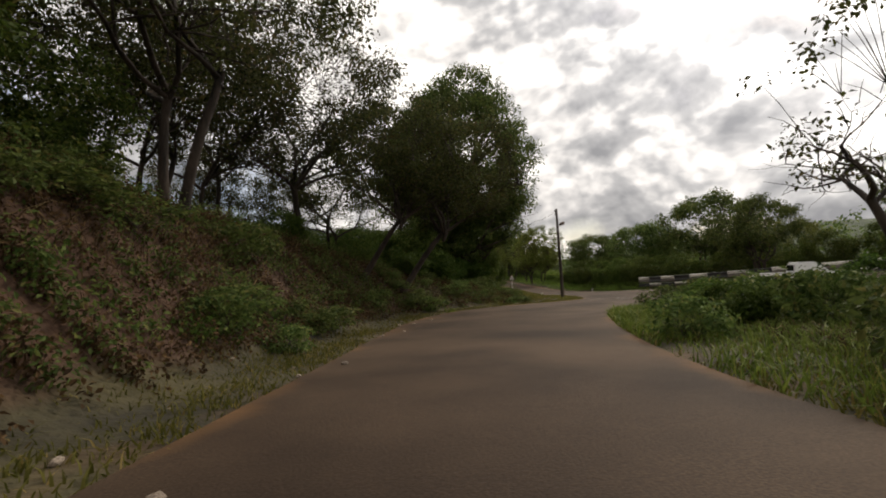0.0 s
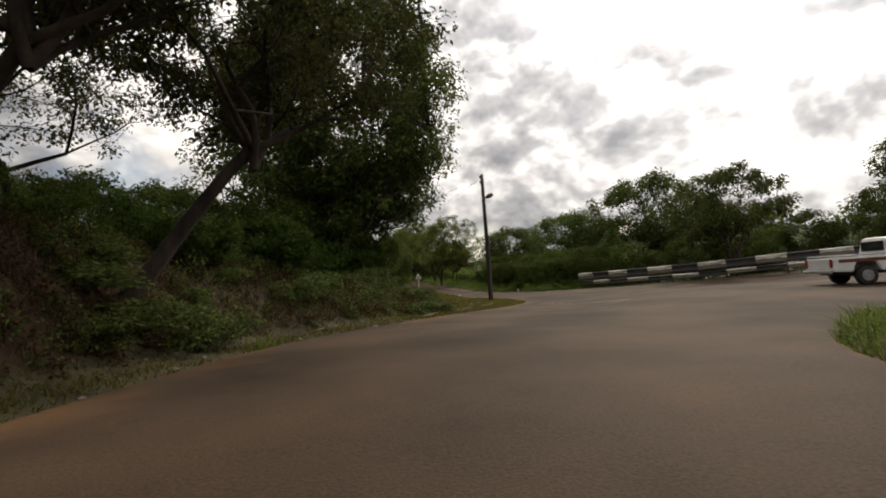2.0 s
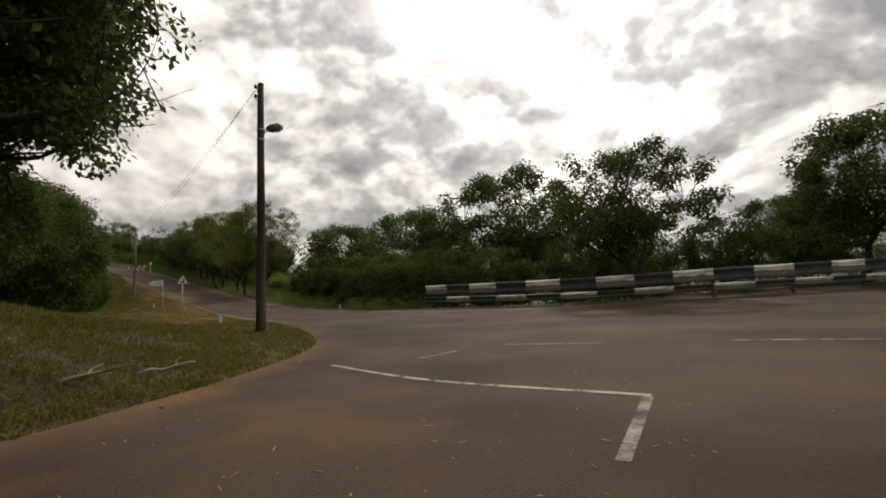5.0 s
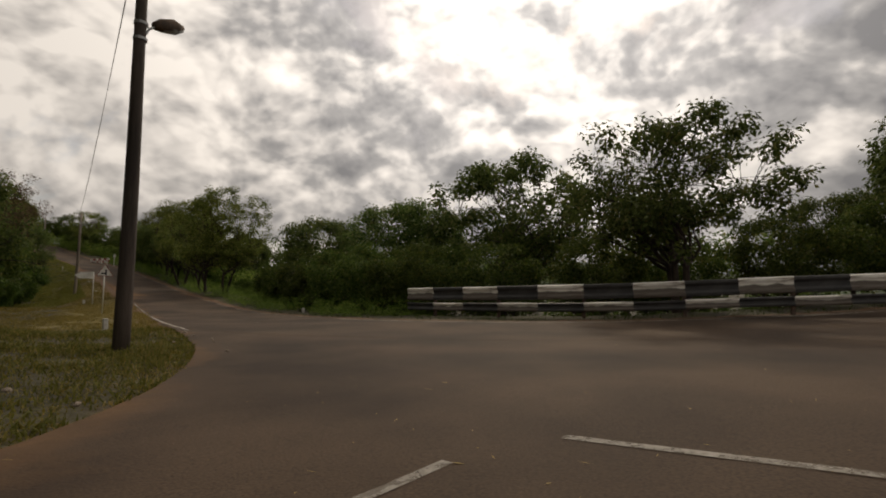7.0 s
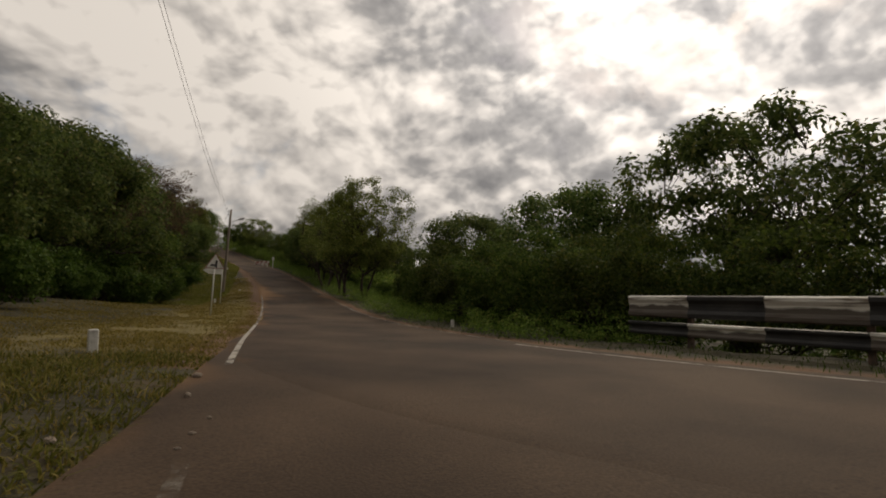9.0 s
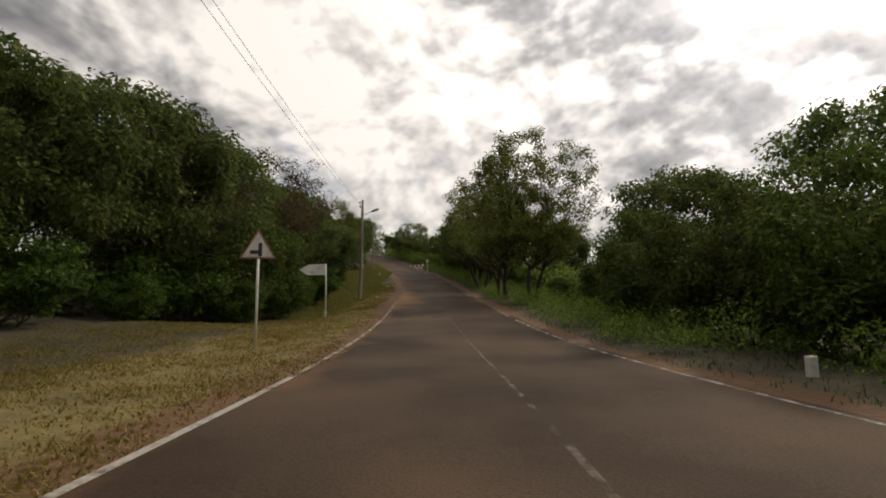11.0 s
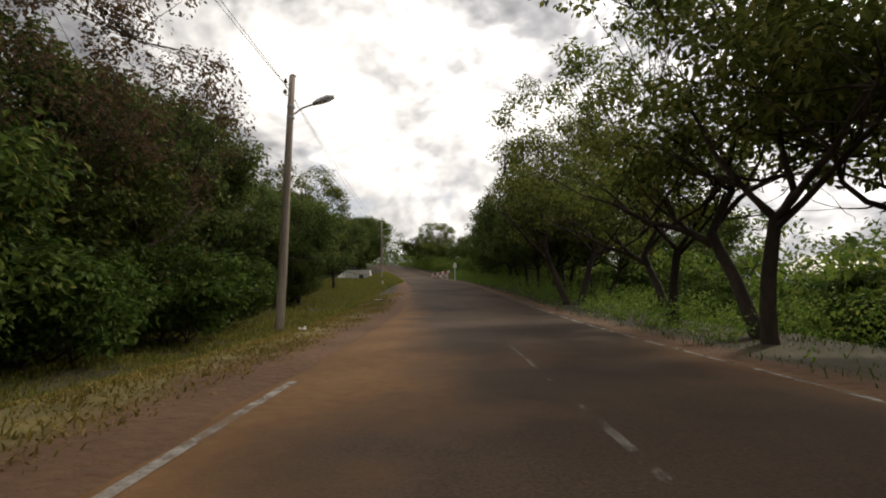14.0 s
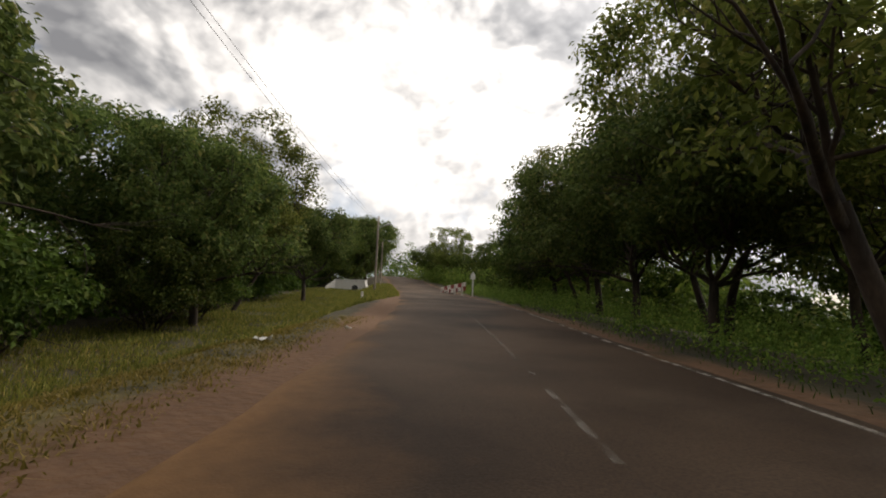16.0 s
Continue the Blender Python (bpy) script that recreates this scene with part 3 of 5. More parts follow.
plant(LEANER, -22.4, -24.4, 0.8, turn=-15, group="trees on the bank")
plant_all("trees beyond the barrier", [
    (B, 15.9, -5.2, 1.02), (B, 25, 13.0, 1.75), (A, 27, -13, 1.05), (A, 32, -8, 0.75), (D, 27, 3, 0.9), (A, 22, 24, 1.3), (D, 31, 30, 1.0), (A, 33, -22, 1.0)])
plant_all("bushes beyond the verge", [
    (F, 11.0, 8.0, 0.82), (F, 10.5, 11.6, 0.86), (F, 10.3, 15.4, 0.84), (F, 10.0, 19.2, 0.88), (F, 9.9, 23.4, 0.84), (F, 10.4, 28.0, 0.66), (F, 14.3, 4.5, 0.95), (F, 15, 10, 1.05), (F, 14.2, 15, 1.05), (F, 14.2, 21, 1.1),
    (F, 16.5, -0.5, 0.9), (F, 22, -7, 0.9), (F, 25, -11, 0.9), (F, 18, 17, 1.1), (E, 13, 37.5, 0.8), (F, 22, -2, 1.0), (E, 14.5, 47, 0.9), (F, 14, 57, 1.0), (F, 13, 70, 1.0), (F, 21, 30, 1.2), (F, 29, -16.5, 0.9)])
plant_all("trees right of the hill road", [
    (D, 8.2, 36.2, 1.0), (O, 7.0, 38.5, 0.95), (O, 7.2, 42.4, 0.85), (E, 11.5, 41, 0.7), (E, 11.5, 50, 0.75), (E, 12.0, 56, 0.8), (E, 12.0, 63, 0.8), (E, 10.4, 46, 0.5), (O, 7.0, 51.2, 1.0), (D, 9.4, 55.0, 0.85), (A, 7.6, 57.6, 0.74), (D, 9.0, 60.0, 1.05), (A, 7.6, 63.0, 0.8), (A, 7.8, 68, 0.9), (D, 8.4, 73.5, 1.0), (A, 8.2, 80, 0.95), (F, 9.0, 87, 1.4), (F, 8.0, 92, 1.4), (F, 6.0, 103, 1.4), (D, -0.4, 121, 0.9), (F, 3.5, 114, 1.3), (F, -1.0, 128, 1.3), (A, 12, 78, 1.2),
    (A, 19.2, 35.8, 1.2), (A, 19, 64, 1.0), (F, -5, 145, 1.5), (A, 13, 90, 1.2)])
plant_all("trees left of the hill road", [
    (A, -12, 15, 0.82), (A, -13, 23, 0.98), (A, -12.2, 30, 1.25), (DRY, -11.6, 46, 1.2), (A, -12.8, 54.0, 1.25), (A, -13.6, 48.5, 1.1), (A, -9.4, 64.5, 0.88), (F, -9.6, 62.0, 0.75), (F, -10.6, 66.5, 0.8), (A, -11.5, 84, 0.9), (D, -11.8, 71.8, 1.1), (A, -14, 66, 1.05), (A, -15.5, 77, 1.1), (F, -18, 89, 1.9), (F, -20, 101, 1.9), (A, -23, 108, 1.1),
    (A, -24, 120, 1.2), (A, -16, 6, 1.0), (A, -18, 24, 1.1), (DRY, -13.5, 32, 1.05), (A, -14.5, 37.5, 1.25), (A, -15.0, 42.5, 1.25), (A, -18, 44, 1.2), (A, -20, 60, 1.25), (A, -24, 137, 1.2), (A, -15, 119, 1.2), (A, -15.5, 129, 1.25), (F, -16.5, 113, 1.5), (F, -17, 124, 1.6), (F, -18.5, 138, 1.8)])
plant_all("bushes left of the hill road", [
    (F, -10.6, 34, 1.25), (F, -10.8, 39, 1.35), (F, -11.0, 44, 1.3), (E, -8.0, 37, 0.9), (E, -8.8, 42, 1.15), (E, -8.2, 46.5, 1.2), (E, -9, 51, 1.1), (E, -9.8, 56, 1.1), (E, -8.6, 32, 0.8), (E, -10.2, 28, 1.15), (E, -9.6, 24.5, 0.6), (E, -10.4, 20, 0.9), (E, -9.5, 15, 0.9), (E, -11, 10, 1.0), (F, -13, 20, 0.9), (F, -14, 1, 0.9)])
plant_all("bushes on the bank", [
    (E, -19.5, -17.5, 0.6), (E, -17.5, -13.5, 0.9), (E, -16, -9, 0.8), (F, -23, -18, 0.45), (E, -25.5, -26, 0.6), (F, -16.5, -4.2, 0.85), (F, -11.6, -1.2, 0.75), (F, -18.2, -6, 1.0), (E, -12.6, -4.6, 0.7), (E, -14.6, -5.2, 0.7), (F, -9.8, 2.0, 0.7), (E, -27.5, -42, 0.8), (F, -30, -35, 0.8)])
plant_all("low bushes in the fork", [
    (E, -14.3, -39, 0.36), (E, -12.6, -36, 0.38), (E, -10.9, -33.5, 0.36), (E, -9.2, -31.2, 0.36), (E, -7.0, -29.5, 0.36), (E, -4.2, -28.4, 0.36), (E, -1, -27.6, 0.36), (E, 3, -26.9, 0.36), (E, -9.5, -36, 0.42),
    (E, -6, -33, 0.42), (E, -1, -31, 0.42), (E, 5, -29.5, 0.42), (E, -13.5, -42.5, 0.5), (E, -11.5, -40, 0.5), (E, -4, -37, 0.6), (E, 9, -26.5, 0.45)])
SNAG = make_tree("half-dead tree with bare twigs and sparse leaves", 8.5, 3.6, 3.2, 149, LEAF_FINE, clumps=110, per=22, leaf=0.17, spread=0.55, stems=2, bare=0.45, trunk_r=0.13)
plant(SNAG, -8.6, -38.5, 1.0, turn=130)


def woods(name, label, line, width, heights, count, per, leaf, seed, mat, spread=1.1):
    """A far belt of woodland: leaf clumps from the ground up to an uneven top."""
    rnd = random.Random(seed)
    pts = spline(line, 2.0)
    out = []
    xs, ys, us = [], [], []
    for _ in range(count):
        p = pts[rnd.randrange(len(pts))]
        xs.append(p[0] + rnd.uniform(-width, width))
        ys.append(p[1] + rnd.uniform(-width, width))
        us.append(rnd.random())
    zs = land(xs, ys)
    for x, y, z, u in zip(xs, ys, zs, us):
        top = heights * (0.75 + 0.45 * noise.noise((x * 0.11, y * 0.11, seed)) + 0.25 * noise.noise((x * 0.31, y * 0.31, seed)))
        out.append((x, y, z + max(0.3, u * top)))
    v, f = leaves(out, per, leaf, spread, rnd)
    ob = mesh_object(name, v, f, mat, smooth_shade=False)
    return tagged(ob, label, "woodland", kind="stuff")


woods("woodland", "distant belt of dense green woodland beyond the barrier", [(60, -60, 0), (44, -20, 0), (38, 10, 0), (36, 50, 0), (30, 100, 0), (14, 150, 0)], 7, 10.0, 1300, 34, 0.5, 3, LEAF_BROAD, 1.4)
woods("woodland", "dense woodland on the slope left of the hill road", [(-24, 5, 0), (-22, 40, 0), (-25, 75, 0), (-32, 110, 0), (-40, 150, 0)], 4, 9.0, 1300, 34, 0.45, 7, LEAF_BROAD, 1.3)
woods("woodland", "dense green undergrowth among trees on the bank", [(-45, -60, 0), (-38, -38, 0), (-34, -22, 0), (-28, -8, 0), (-22, 4, 0)], 3.5, 3.2, 420, 34, 0.36, 13, LEAF_BUSH, 0.9)
woods("woodland", "low undergrowth beneath the trees right of the hill road", [(15, 28, 0), (14.5, 50, 0), (13.5, 70, 0), (8.5, 92, 0), (2, 115, 0), (-5, 135, 0)], 3.5, 3.6, 1200, 34, 0.30, 17, LEAF_FRESH, 0.85)
woods("woodland", "undergrowth at the foot of the slope left of the hill road", [(-15, 50, 0), (-16.5, 75, 0), (-19, 95, 0), (-22, 115, 0), (-27, 135, 0)], 2.5, 3.4, 900, 34, 0.32, 43, LEAF_BUSH, 0.8)
woods("woodland", "distant woodland closing the crest of the hill road", [(-70, 215, 0), (-35, 200, 0), (0, 175, 0), (25, 150, 0)], 9, 12.0, 700, 34, 0.7, 19, LEAF_BROAD, 1.8)
woods("woodland", "woodland behind the side road", [(-50, -80, 0), (-25, -92, 0), (0, -70, 0), (20, -50, 0), (50, -45, 0)], 5, 7.0, 420, 28, 0.6, 29, LEAF_BROAD, 1.3)


def hills():
    """Wooded hills on the skyline."""
    mat = mixed("far_wooded_hill", (0.030, 0.045, 0.022), (0.060, 0.080, 0.040), 0.02, bump=1.0, bump_scale=0.12, rough=1.0, dist=3.0)
    verts, faces = [], []
    n, m = 120, 7
    for i in range(n):
        a = 2 * math.pi * i / n
        for j in range(m):
            u = j / (m - 1)
            r = 620 + 420 * u
            top = 26 + 26 * noise.noise((math.cos(a) * 2.2, math.sin(a) * 2.2, 1.0)) + 34 * max(0, math.cos(a - radians(44))) ** 12
            verts.append((r * math.cos(a), r * math.sin(a), -6 + top * math.sin(math.pi / 2 * u) + 3 * noise.noise((i * 0.9, j * 1.3, 2.0)) * u))
    for i in range(n):
        for j in range(m - 1):
            k = (i + 1) % n
            faces.append((i * m + j, i * m + j + 1, k * m + j + 1, k * m + j))
    tagged(mesh_object("backdrop", verts, faces, mat), "distant wooded hills along the skyline", "hills", kind="structure")


hills()

# ---------------------------------------------------------------- grass


def blades(name, label, box, count, keep, mat, height, seed, width=0.012, lean=0.5):
    g = np.random.RandomState(seed)
    x, y = g.uniform(box[0], box[2], count), g.uniform(box[1], box[3], count)
    e, dm, half = off_road(x, y)
    patch = np.array([noise.noise((a * 0.5, b * 0.5, 9.0)) + 0.6 * noise.noise((a * 1.7, b * 1.7, 3.0)) for a, b in zip(x, y)])
    chance = keep(x, y, e, dm) * np.clip(0.75 + 0.9 * patch, 0.1, 1)
    ok = g.rand(count) < chance
    x, y, patch = x[ok], y[ok], patch[ok]
    z = land(x, y)
    n = len(x)
    h = height * (0.45 + 0.9 * g.rand(n)) * (1 + 0.35 * patch)
    t = g.uniform(0, 2 * np.pi, n)
    w = width * (0.7 + 0.8 * g.rand(n))
    k = lean * g.rand(n)
    q = g.uniform(0, 2 * np.pi, n)
    base = np.stack([x, y, z - 0.02], 1)
    side = np.stack([np.cos(t), np.sin(t), 0 * t], 1) * w[:, None]
    bend = np.stack([np.cos(q) * k, np.sin(q) * k, np.ones(n)], 1)
    mid = base + bend * (h * 0.55)[:, None]
    tip = base + np.stack([np.cos(q) * k * 1.9, np.sin(q) * k * 1.9, 1 - 0.35 * k], 1) * h[:, None]
    v = np.stack([base - side, base + side, mid + side * 0.7, mid - side * 0.7, tip], 1).reshape(-1, 3)
    i = np.arange(n) * 5
    f = [tuple(r) for r in np.stack([i, i + 1, i + 2, i + 3], 1)] + [tuple(r) for r in np.stack([i + 3, i + 2, i + 4], 1)]
    return tagged(mesh_object(name, v, f, mat, smooth_shade=False), label, "grass", kind="stuff")


def verge_left(x, y, e, dm):
    return (dm < 0) * (e > 0.05) * (1 - smooth(6.5, 10.0, e)) * smooth(-15, -8, y) * np.where(y > 28, smooth(0.45, 1.1, e), 1)


def bank(x, y, e, dm):
    return (dm < 0) * (e > 0.1) * (y < -8) * (x < -6) * np.where(e < 1.3, 0.9, 0.55) * (1 - smooth(7, 10, e))


def verge_right(x, y, e, dm):
    return (dm > 0) * (e > 0.35) * (1 - smooth(3, 6, e))


def fork(x, y, e, dm):
    return (dm < 0) * (e > 0.05) * (y < -22) * (x > -19) * (1 - smooth(9, 13, e))


blades("grass_tuft", "green and straw-coloured verge grass beside the road", (-13, -20, 0, 60), 480000, verge_left, GRASS, 0.075, 1, 0.009, 1.2)
blades("grass_tuft", "green grass on the slope below the road", (-18, 36, -3, 108), 230000, lambda x, y, e, dm: (dm < 0) * (e > 0.2) * (1 - smooth(9, 12, e)), GRASS_OLIVE, 0.17, 8, 0.014)
blades("dry_grass_tuft", "straw-coloured dry cut grass on the verge", (-8, -14, 0, 52), 110000, lambda x, y, e, dm: verge_left(x, y, e, dm) * (1 - smooth(2.5, 5, e)) * smooth(3, 12, y) * 0.8, DRY_GRASS, 0.065, 2, 0.008, 1.8)
blades("grass_tuft", "short green grass and weeds on the bank", (-30, -54, -6, -8), 360000, lambda x, y, e, dm: bank(x, y, e, dm) * np.where(e < 2.3, 1.0, 0.0), GRASS_OLIVE, 0.12, 3, 0.010, 1.1)
blades("dry_grass_tuft", "dead brown grass hanging on the bank, darkened for shade", (-30, -54, -14, -12), 190000, lambda x, y, e, dm: bank(x, y, e, dm) * smooth(1.4, 2.4, e), SHADED_DEAD_GRASS, 0.3, 4, 0.009, 1.8)
blades("dry_grass_tuft", "pale dry stalks and roots tangled over the bank", (-31, -56, -14, -14), 42000, lambda x, y, e, dm: bank(x, y, e, dm) * smooth(1.8, 3.0, e), DRY_STALK, 0.42, 15, 0.008, 2.2)
blades("grass_tuft", "uneven yellow-green grass round the junction pole", (-17, -17, -1.5, 3), 110000, lambda x, y, e, dm: (dm < 0) * (e > 0.05) * (1 - smooth(5.0, 9.0, e)), GRASS_OLIVE, 0.13, 11, 0.010, 1.2)
blades("grass_tuft", "green grass along the outer road edge", (4, -22, 26, 80), 90000, verge_right, LEAF_BUSH, 0.13, 5, 0.008)
blades("grass_tuft", "tall green weeds and grass in the fork", (-18, -48, 12, -22), 150000, fork, LEAF_FRESH, 0.30, 6, 0.010, 1.0)
WEED = make_tree("leafy dark green weeds", 0.9, 0.7, 0.1, 171, LEAF_BROAD, clumps=40, per=30, leaf=0.10, spread=0.22, stems=3, category="weed", trunk_r=0.01, low=0.3, flat=1.6)
rnd = random.Random(77)
for i in range(70):
    t = rnd.random()
    p = SL[int(8 + t * 58)]
    q = SL[int(8 + t * 58) + 1]
    n = Vector((p[1] - q[1], q[0] - p[0])).normalized()
    d = rnd.uniform(1.0, 6.0)
    plant(WEED, p[0] + n.x * d, p[1] + n.y * d, rnd.uniform(0.35, 1.0) ** 1.3 * 1.6, tall=rnd.uniform(0.45, 0.9), group="weeds on the bank")
for i in range(40):
    p, q = SR[12 + (i * 37) % 52], SR[13 + (i * 37) % 52]
    n = Vector((p[1] - q[1], q[0] - p[0])).normalized()
    d = -rnd.uniform(0.6, 3.5)
    plant(WEED, p[0] + n.x * d, p[1] + n.y * d, rnd.uniform(0.8, 1.5), group="weeds in the fork")


def creepers(name, label, count, mat, leaf, high, seed, patchy, per=16, spread=0.28, stretch=(8, 66), reach=(1.6, 8.0)):
    """A tangle of leaves creeping over the bank in patches."""
    g = random.Random(seed)
    xs, ys, us = [], [], []
    while len(xs) < count:
        i = g.randint(*stretch)
        p, q = SL[i], SL[i + 1]
        n = Vector((p[1] - q[1], q[0] - p[0])).normalized()
        d = g.uniform(*reach)
        x, y = p[0] + n.x * d, p[1] + n.y * d
        if noise.noise((x * 0.55, y * 0.55, seed)) + 0.5 * noise.noise((x * 1.6, y * 1.6, seed)) < patchy:
            continue
        xs.append(x), ys.append(y), us.append(g.random() ** 1.6)
    zs = land(xs, ys)
    v, f = leaves([(x, y, z + 0.05 + u * high) for x, y, z, u in zip(xs, ys, zs, us)], per, leaf, spread, g)
    return tagged(mesh_object(name, v, f, mat, smooth_shade=False), label, "undergrowth", kind="stuff")


creepers("undergrowth", "dark green tangle of creepers on the bank", 4800, LEAF_BROAD, 0.085, 0.6, 5, 0.0)
creepers("undergrowth", "bright green low plants on the bank", 1700, LEAF_BUSH, 0.075, 0.35, 9, 0.12)
creepers("undergrowth", "fallen rusty leaves and dead twigs on the bank", 6500, LEAF_DEAD, 0.08, 0.35, 14, -0.35, stretch=(8, 64), reach=(1.3, 7.5))



def verge_growth(count, seed):
    """Low leafy growth along the outer edge of the hill road and under its trees."""
    g = random.Random(seed)
    xs, ys, us = [], [], []
    while len(xs) < count:
        i = g.randrange(len(MAIN))
        d = 1.0 + 6.5 * g.random() ** 1.3
        x, y = MAIN[i, 0] + MAIN_H[i] + d + g.uniform(-0.4, 0.4), MAIN[i, 1] + g.uniform(-0.6, 0.6)
        if not 5 < y < 100 or noise.noise((x * 0.5, y * 0.5, seed)) < -0.25 + 0.25 * (d < 1.8):
            continue
        xs.append(x), ys.append(y), us.append(g.random() ** 1.5 * min(1.0, 0.25 + 0.22 * d))
    zs = land(xs, ys)
    v, f = leaves([(x, y, z + 0.04 + u * 0.95) for x, y, z, u in zip(xs, ys, zs, us)], 18, 0.085, 0.3, g)
    return tagged(mesh_object("undergrowth", v, f, LEAF_FRESH, smooth_shade=False), "low green weeds and seedlings under the roadside trees", "undergrowth", kind="stuff")


verge_growth(5200, 23)

# ---------------------------------------------------------------- small builders


def box(bm, cx, cy, cz, sx, sy, sz, bevel=0.0, m=None):
    r = bmesh.ops.create_cube(bm, size=1.0, matrix=(m or Matrix.Identity(4)) @ Matrix.Translation((cx, cy, cz)) @ Matrix.Diagonal((sx, sy, sz, 1)))
    if bevel:
        edges = list({e for v in r["verts"] for e in v.link_edges})
        bmesh.ops.bevel(bm, geom=edges, offset=bevel, segments=2, affect="EDGES", profile=0.5)
    return bm


def boxed(*a, **k):
    return box(bmesh.new(), *a, **k)


def rod(points, radii, sides=10):
    """A closed round bar along the points."""
    verts, faces = [], []
    pts = [Vector(p) for p in points]
    radii = radii if isinstance(radii, (list, tuple)) else [radii] * len(pts)
    tube(pts, radii, sides, verts, faces)
    bm = bmesh.new()
    vs = [bm.verts.new(v) for v in verts]
    for f in faces:
        bm.faces.new([vs[i] for i in f])
    bm.faces.new(vs[:sides][::-1])
    bm.faces.new(vs[-sides:])
    return bm


def plate(outline, y0, y1):
    """A flat plate: an outline in x and z, from y0 to y1."""
    bm = bmesh.new()
    a = [bm.verts.new((x, y0, z)) for x, z in outline]
    b = [bm.verts.new((x, y1, z)) for x, z in outline]
    n = len(outline)
    bm.faces.new(a)
    bm.faces.new(b[::-1])
    for i in range(n):
        bm.faces.new((a[i], b[i], b[(i + 1) % n], a[(i + 1) % n]))
    return bm


def thing(name, label, category, group="", m=None):
    ob = tagged(new(name), label, category, group)
    if m is not None:
        ob.matrix_basis = m
    return ob


DARK_PAINT = mixed("weathered_black_paint", (0.012, 0.012, 0.013), (0.040, 0.038, 0.036), 2.5, bump=0.2, bump_scale=30, rough=0.6)
RAIL_WHITE = mixed("flaking_white_rail_paint", (0.18, 0.14, 0.10), (0.80, 0.77, 0.70), 3.2, bump=0.25, bump_scale=24, rough=0.65, lo=0.36, hi=0.48, random=0.12, stretch=(0.5, 1, 2.2))


def brown_below(m, tone, edge):
    """Dark brown on the lower part of a rail, with a ragged upper limit."""
    nt = m.node_tree
    N, L = nt.nodes.new, nt.links.new
    b = nt.nodes["Principled BSDF"]
    old = b.inputs["Base Color"].links[0].from_socket
    tc, sep, n, add, r, c = N("ShaderNodeTexCoord"), N("ShaderNodeSeparateXYZ"), N("ShaderNodeTexNoise"), N("ShaderNodeMath"), N("ShaderNodeMapRange"), N("ShaderNodeMix")
    geo = N("ShaderNodeNewGeometry")
    n.inputs["Scale"].default_value, n.inputs["Detail"].default_value = 2.2, 6.0
    L(tc.outputs["Object"], sep.inputs[0]), L(geo.outputs["Position"], n.inputs[0])
    add.operation = "MULTIPLY_ADD"
    L(n.outputs[0], add.inputs[0])
    add.inputs[1].default_value = 0.22
    L(sep.outputs[2], add.inputs[2])
    r.inputs[1].default_value, r.inputs[2].default_value, r.inputs[3].default_value, r.inputs[4].default_value = edge, edge + 0.05, 0.93, 0.0
    c.data_type = "RGBA"
    L(add.outputs[0], r.inputs[0]), L(r.outputs[0], c.inputs[0]), L(old, c.inputs[6])
    c.inputs[7].default_value = (*tone, 1)
    L(c.outputs[2], b.inputs["Base Color"])


brown_below(RAIL_WHITE, (0.060, 0.042, 0.028), 0.12)
RUSTY = mixed("rusty_steel", (0.05, 0.035, 0.028), (0.14, 0.09, 0.06), 6.0, bump=0.3, rough=0.8)
GALV = mixed("dull_galvanised_steel", (0.28, 0.28, 0.28), (0.45, 0.45, 0.44), 8.0, bump=0.1, rough=0.5, metal=0.7)
SIGN_WHITE = mixed("dirty_white_sign_paint", (0.52, 0.51, 0.46), (0.74, 0.73, 0.68), 2.0, bump=0.05, rough=0.5)
SIGN_RED = mixed("faded_red_sign_paint", (0.20, 0.022, 0.018), (0.30, 0.040, 0.030), 3.0, bump=0.05, rough=0.5)
SIGN_FADED = mixed("bleached_red_sign_paint", (0.20, 0.085, 0.060), (0.34, 0.17, 0.125), 3.0, bump=0.05, rough=0.5)
CONCRETE_WHITE = mixed("whitewashed_concrete", (0.30, 0.28, 0.24), (0.62, 0.60, 0.55), 4.0, bump=0.5, bump_scale=26, rough=0.9, lo=0.25, hi=0.45, fine=0.25)
LAMP_GLASS = mixed("cloudy_lamp_cover", (0.30, 0.30, 0.29), (0.46, 0.46, 0.44), 9.0, bump=0.0, rough=0.25)
CERAMIC = mixed("brown_insulator", (0.04, 0.022, 0.016), (0.08, 0.045, 0.03), 8.0, bump=0.0, rough=0.2)
CABLE = mixed("dark_cable", (0.02, 0.02, 0.02), (0.05, 0.05, 0.05), 8.0, bump=0.0, rough=0.6)

# ---------------------------------------------------------------- road markings


def ribbon(name, label, line, half, mat, lift=0.0125, gaps=(), category="road marking"):
    """A painted stripe along a line, with worn-away stretches."""
    tan = np.gradient(line[:, :2], axis=0)
    tan /= np.linalg.norm(tan, axis=1)[:, None]
    nrm = np.stack([tan[:, 1], -tan[:, 0]], 1)
    a, b = line[:, :2] - nrm * half, line[:, :2] + nrm * half
    v = np.empty((2 * len(line), 3))
    v[0::2, :2], v[1::2, :2] = a, b
    v[:, 2] = road_z(v[:, 0], v[:, 1]) + lift
    faces = [(2 * i, 2 * i + 1, 2 * i + 3, 2 * i + 2) for i in range(len(line) - 1) if not any(lo <= i < hi for lo, hi in gaps)]
    return tagged(mesh_object(name, v, faces, mat), label, category, kind="structure")


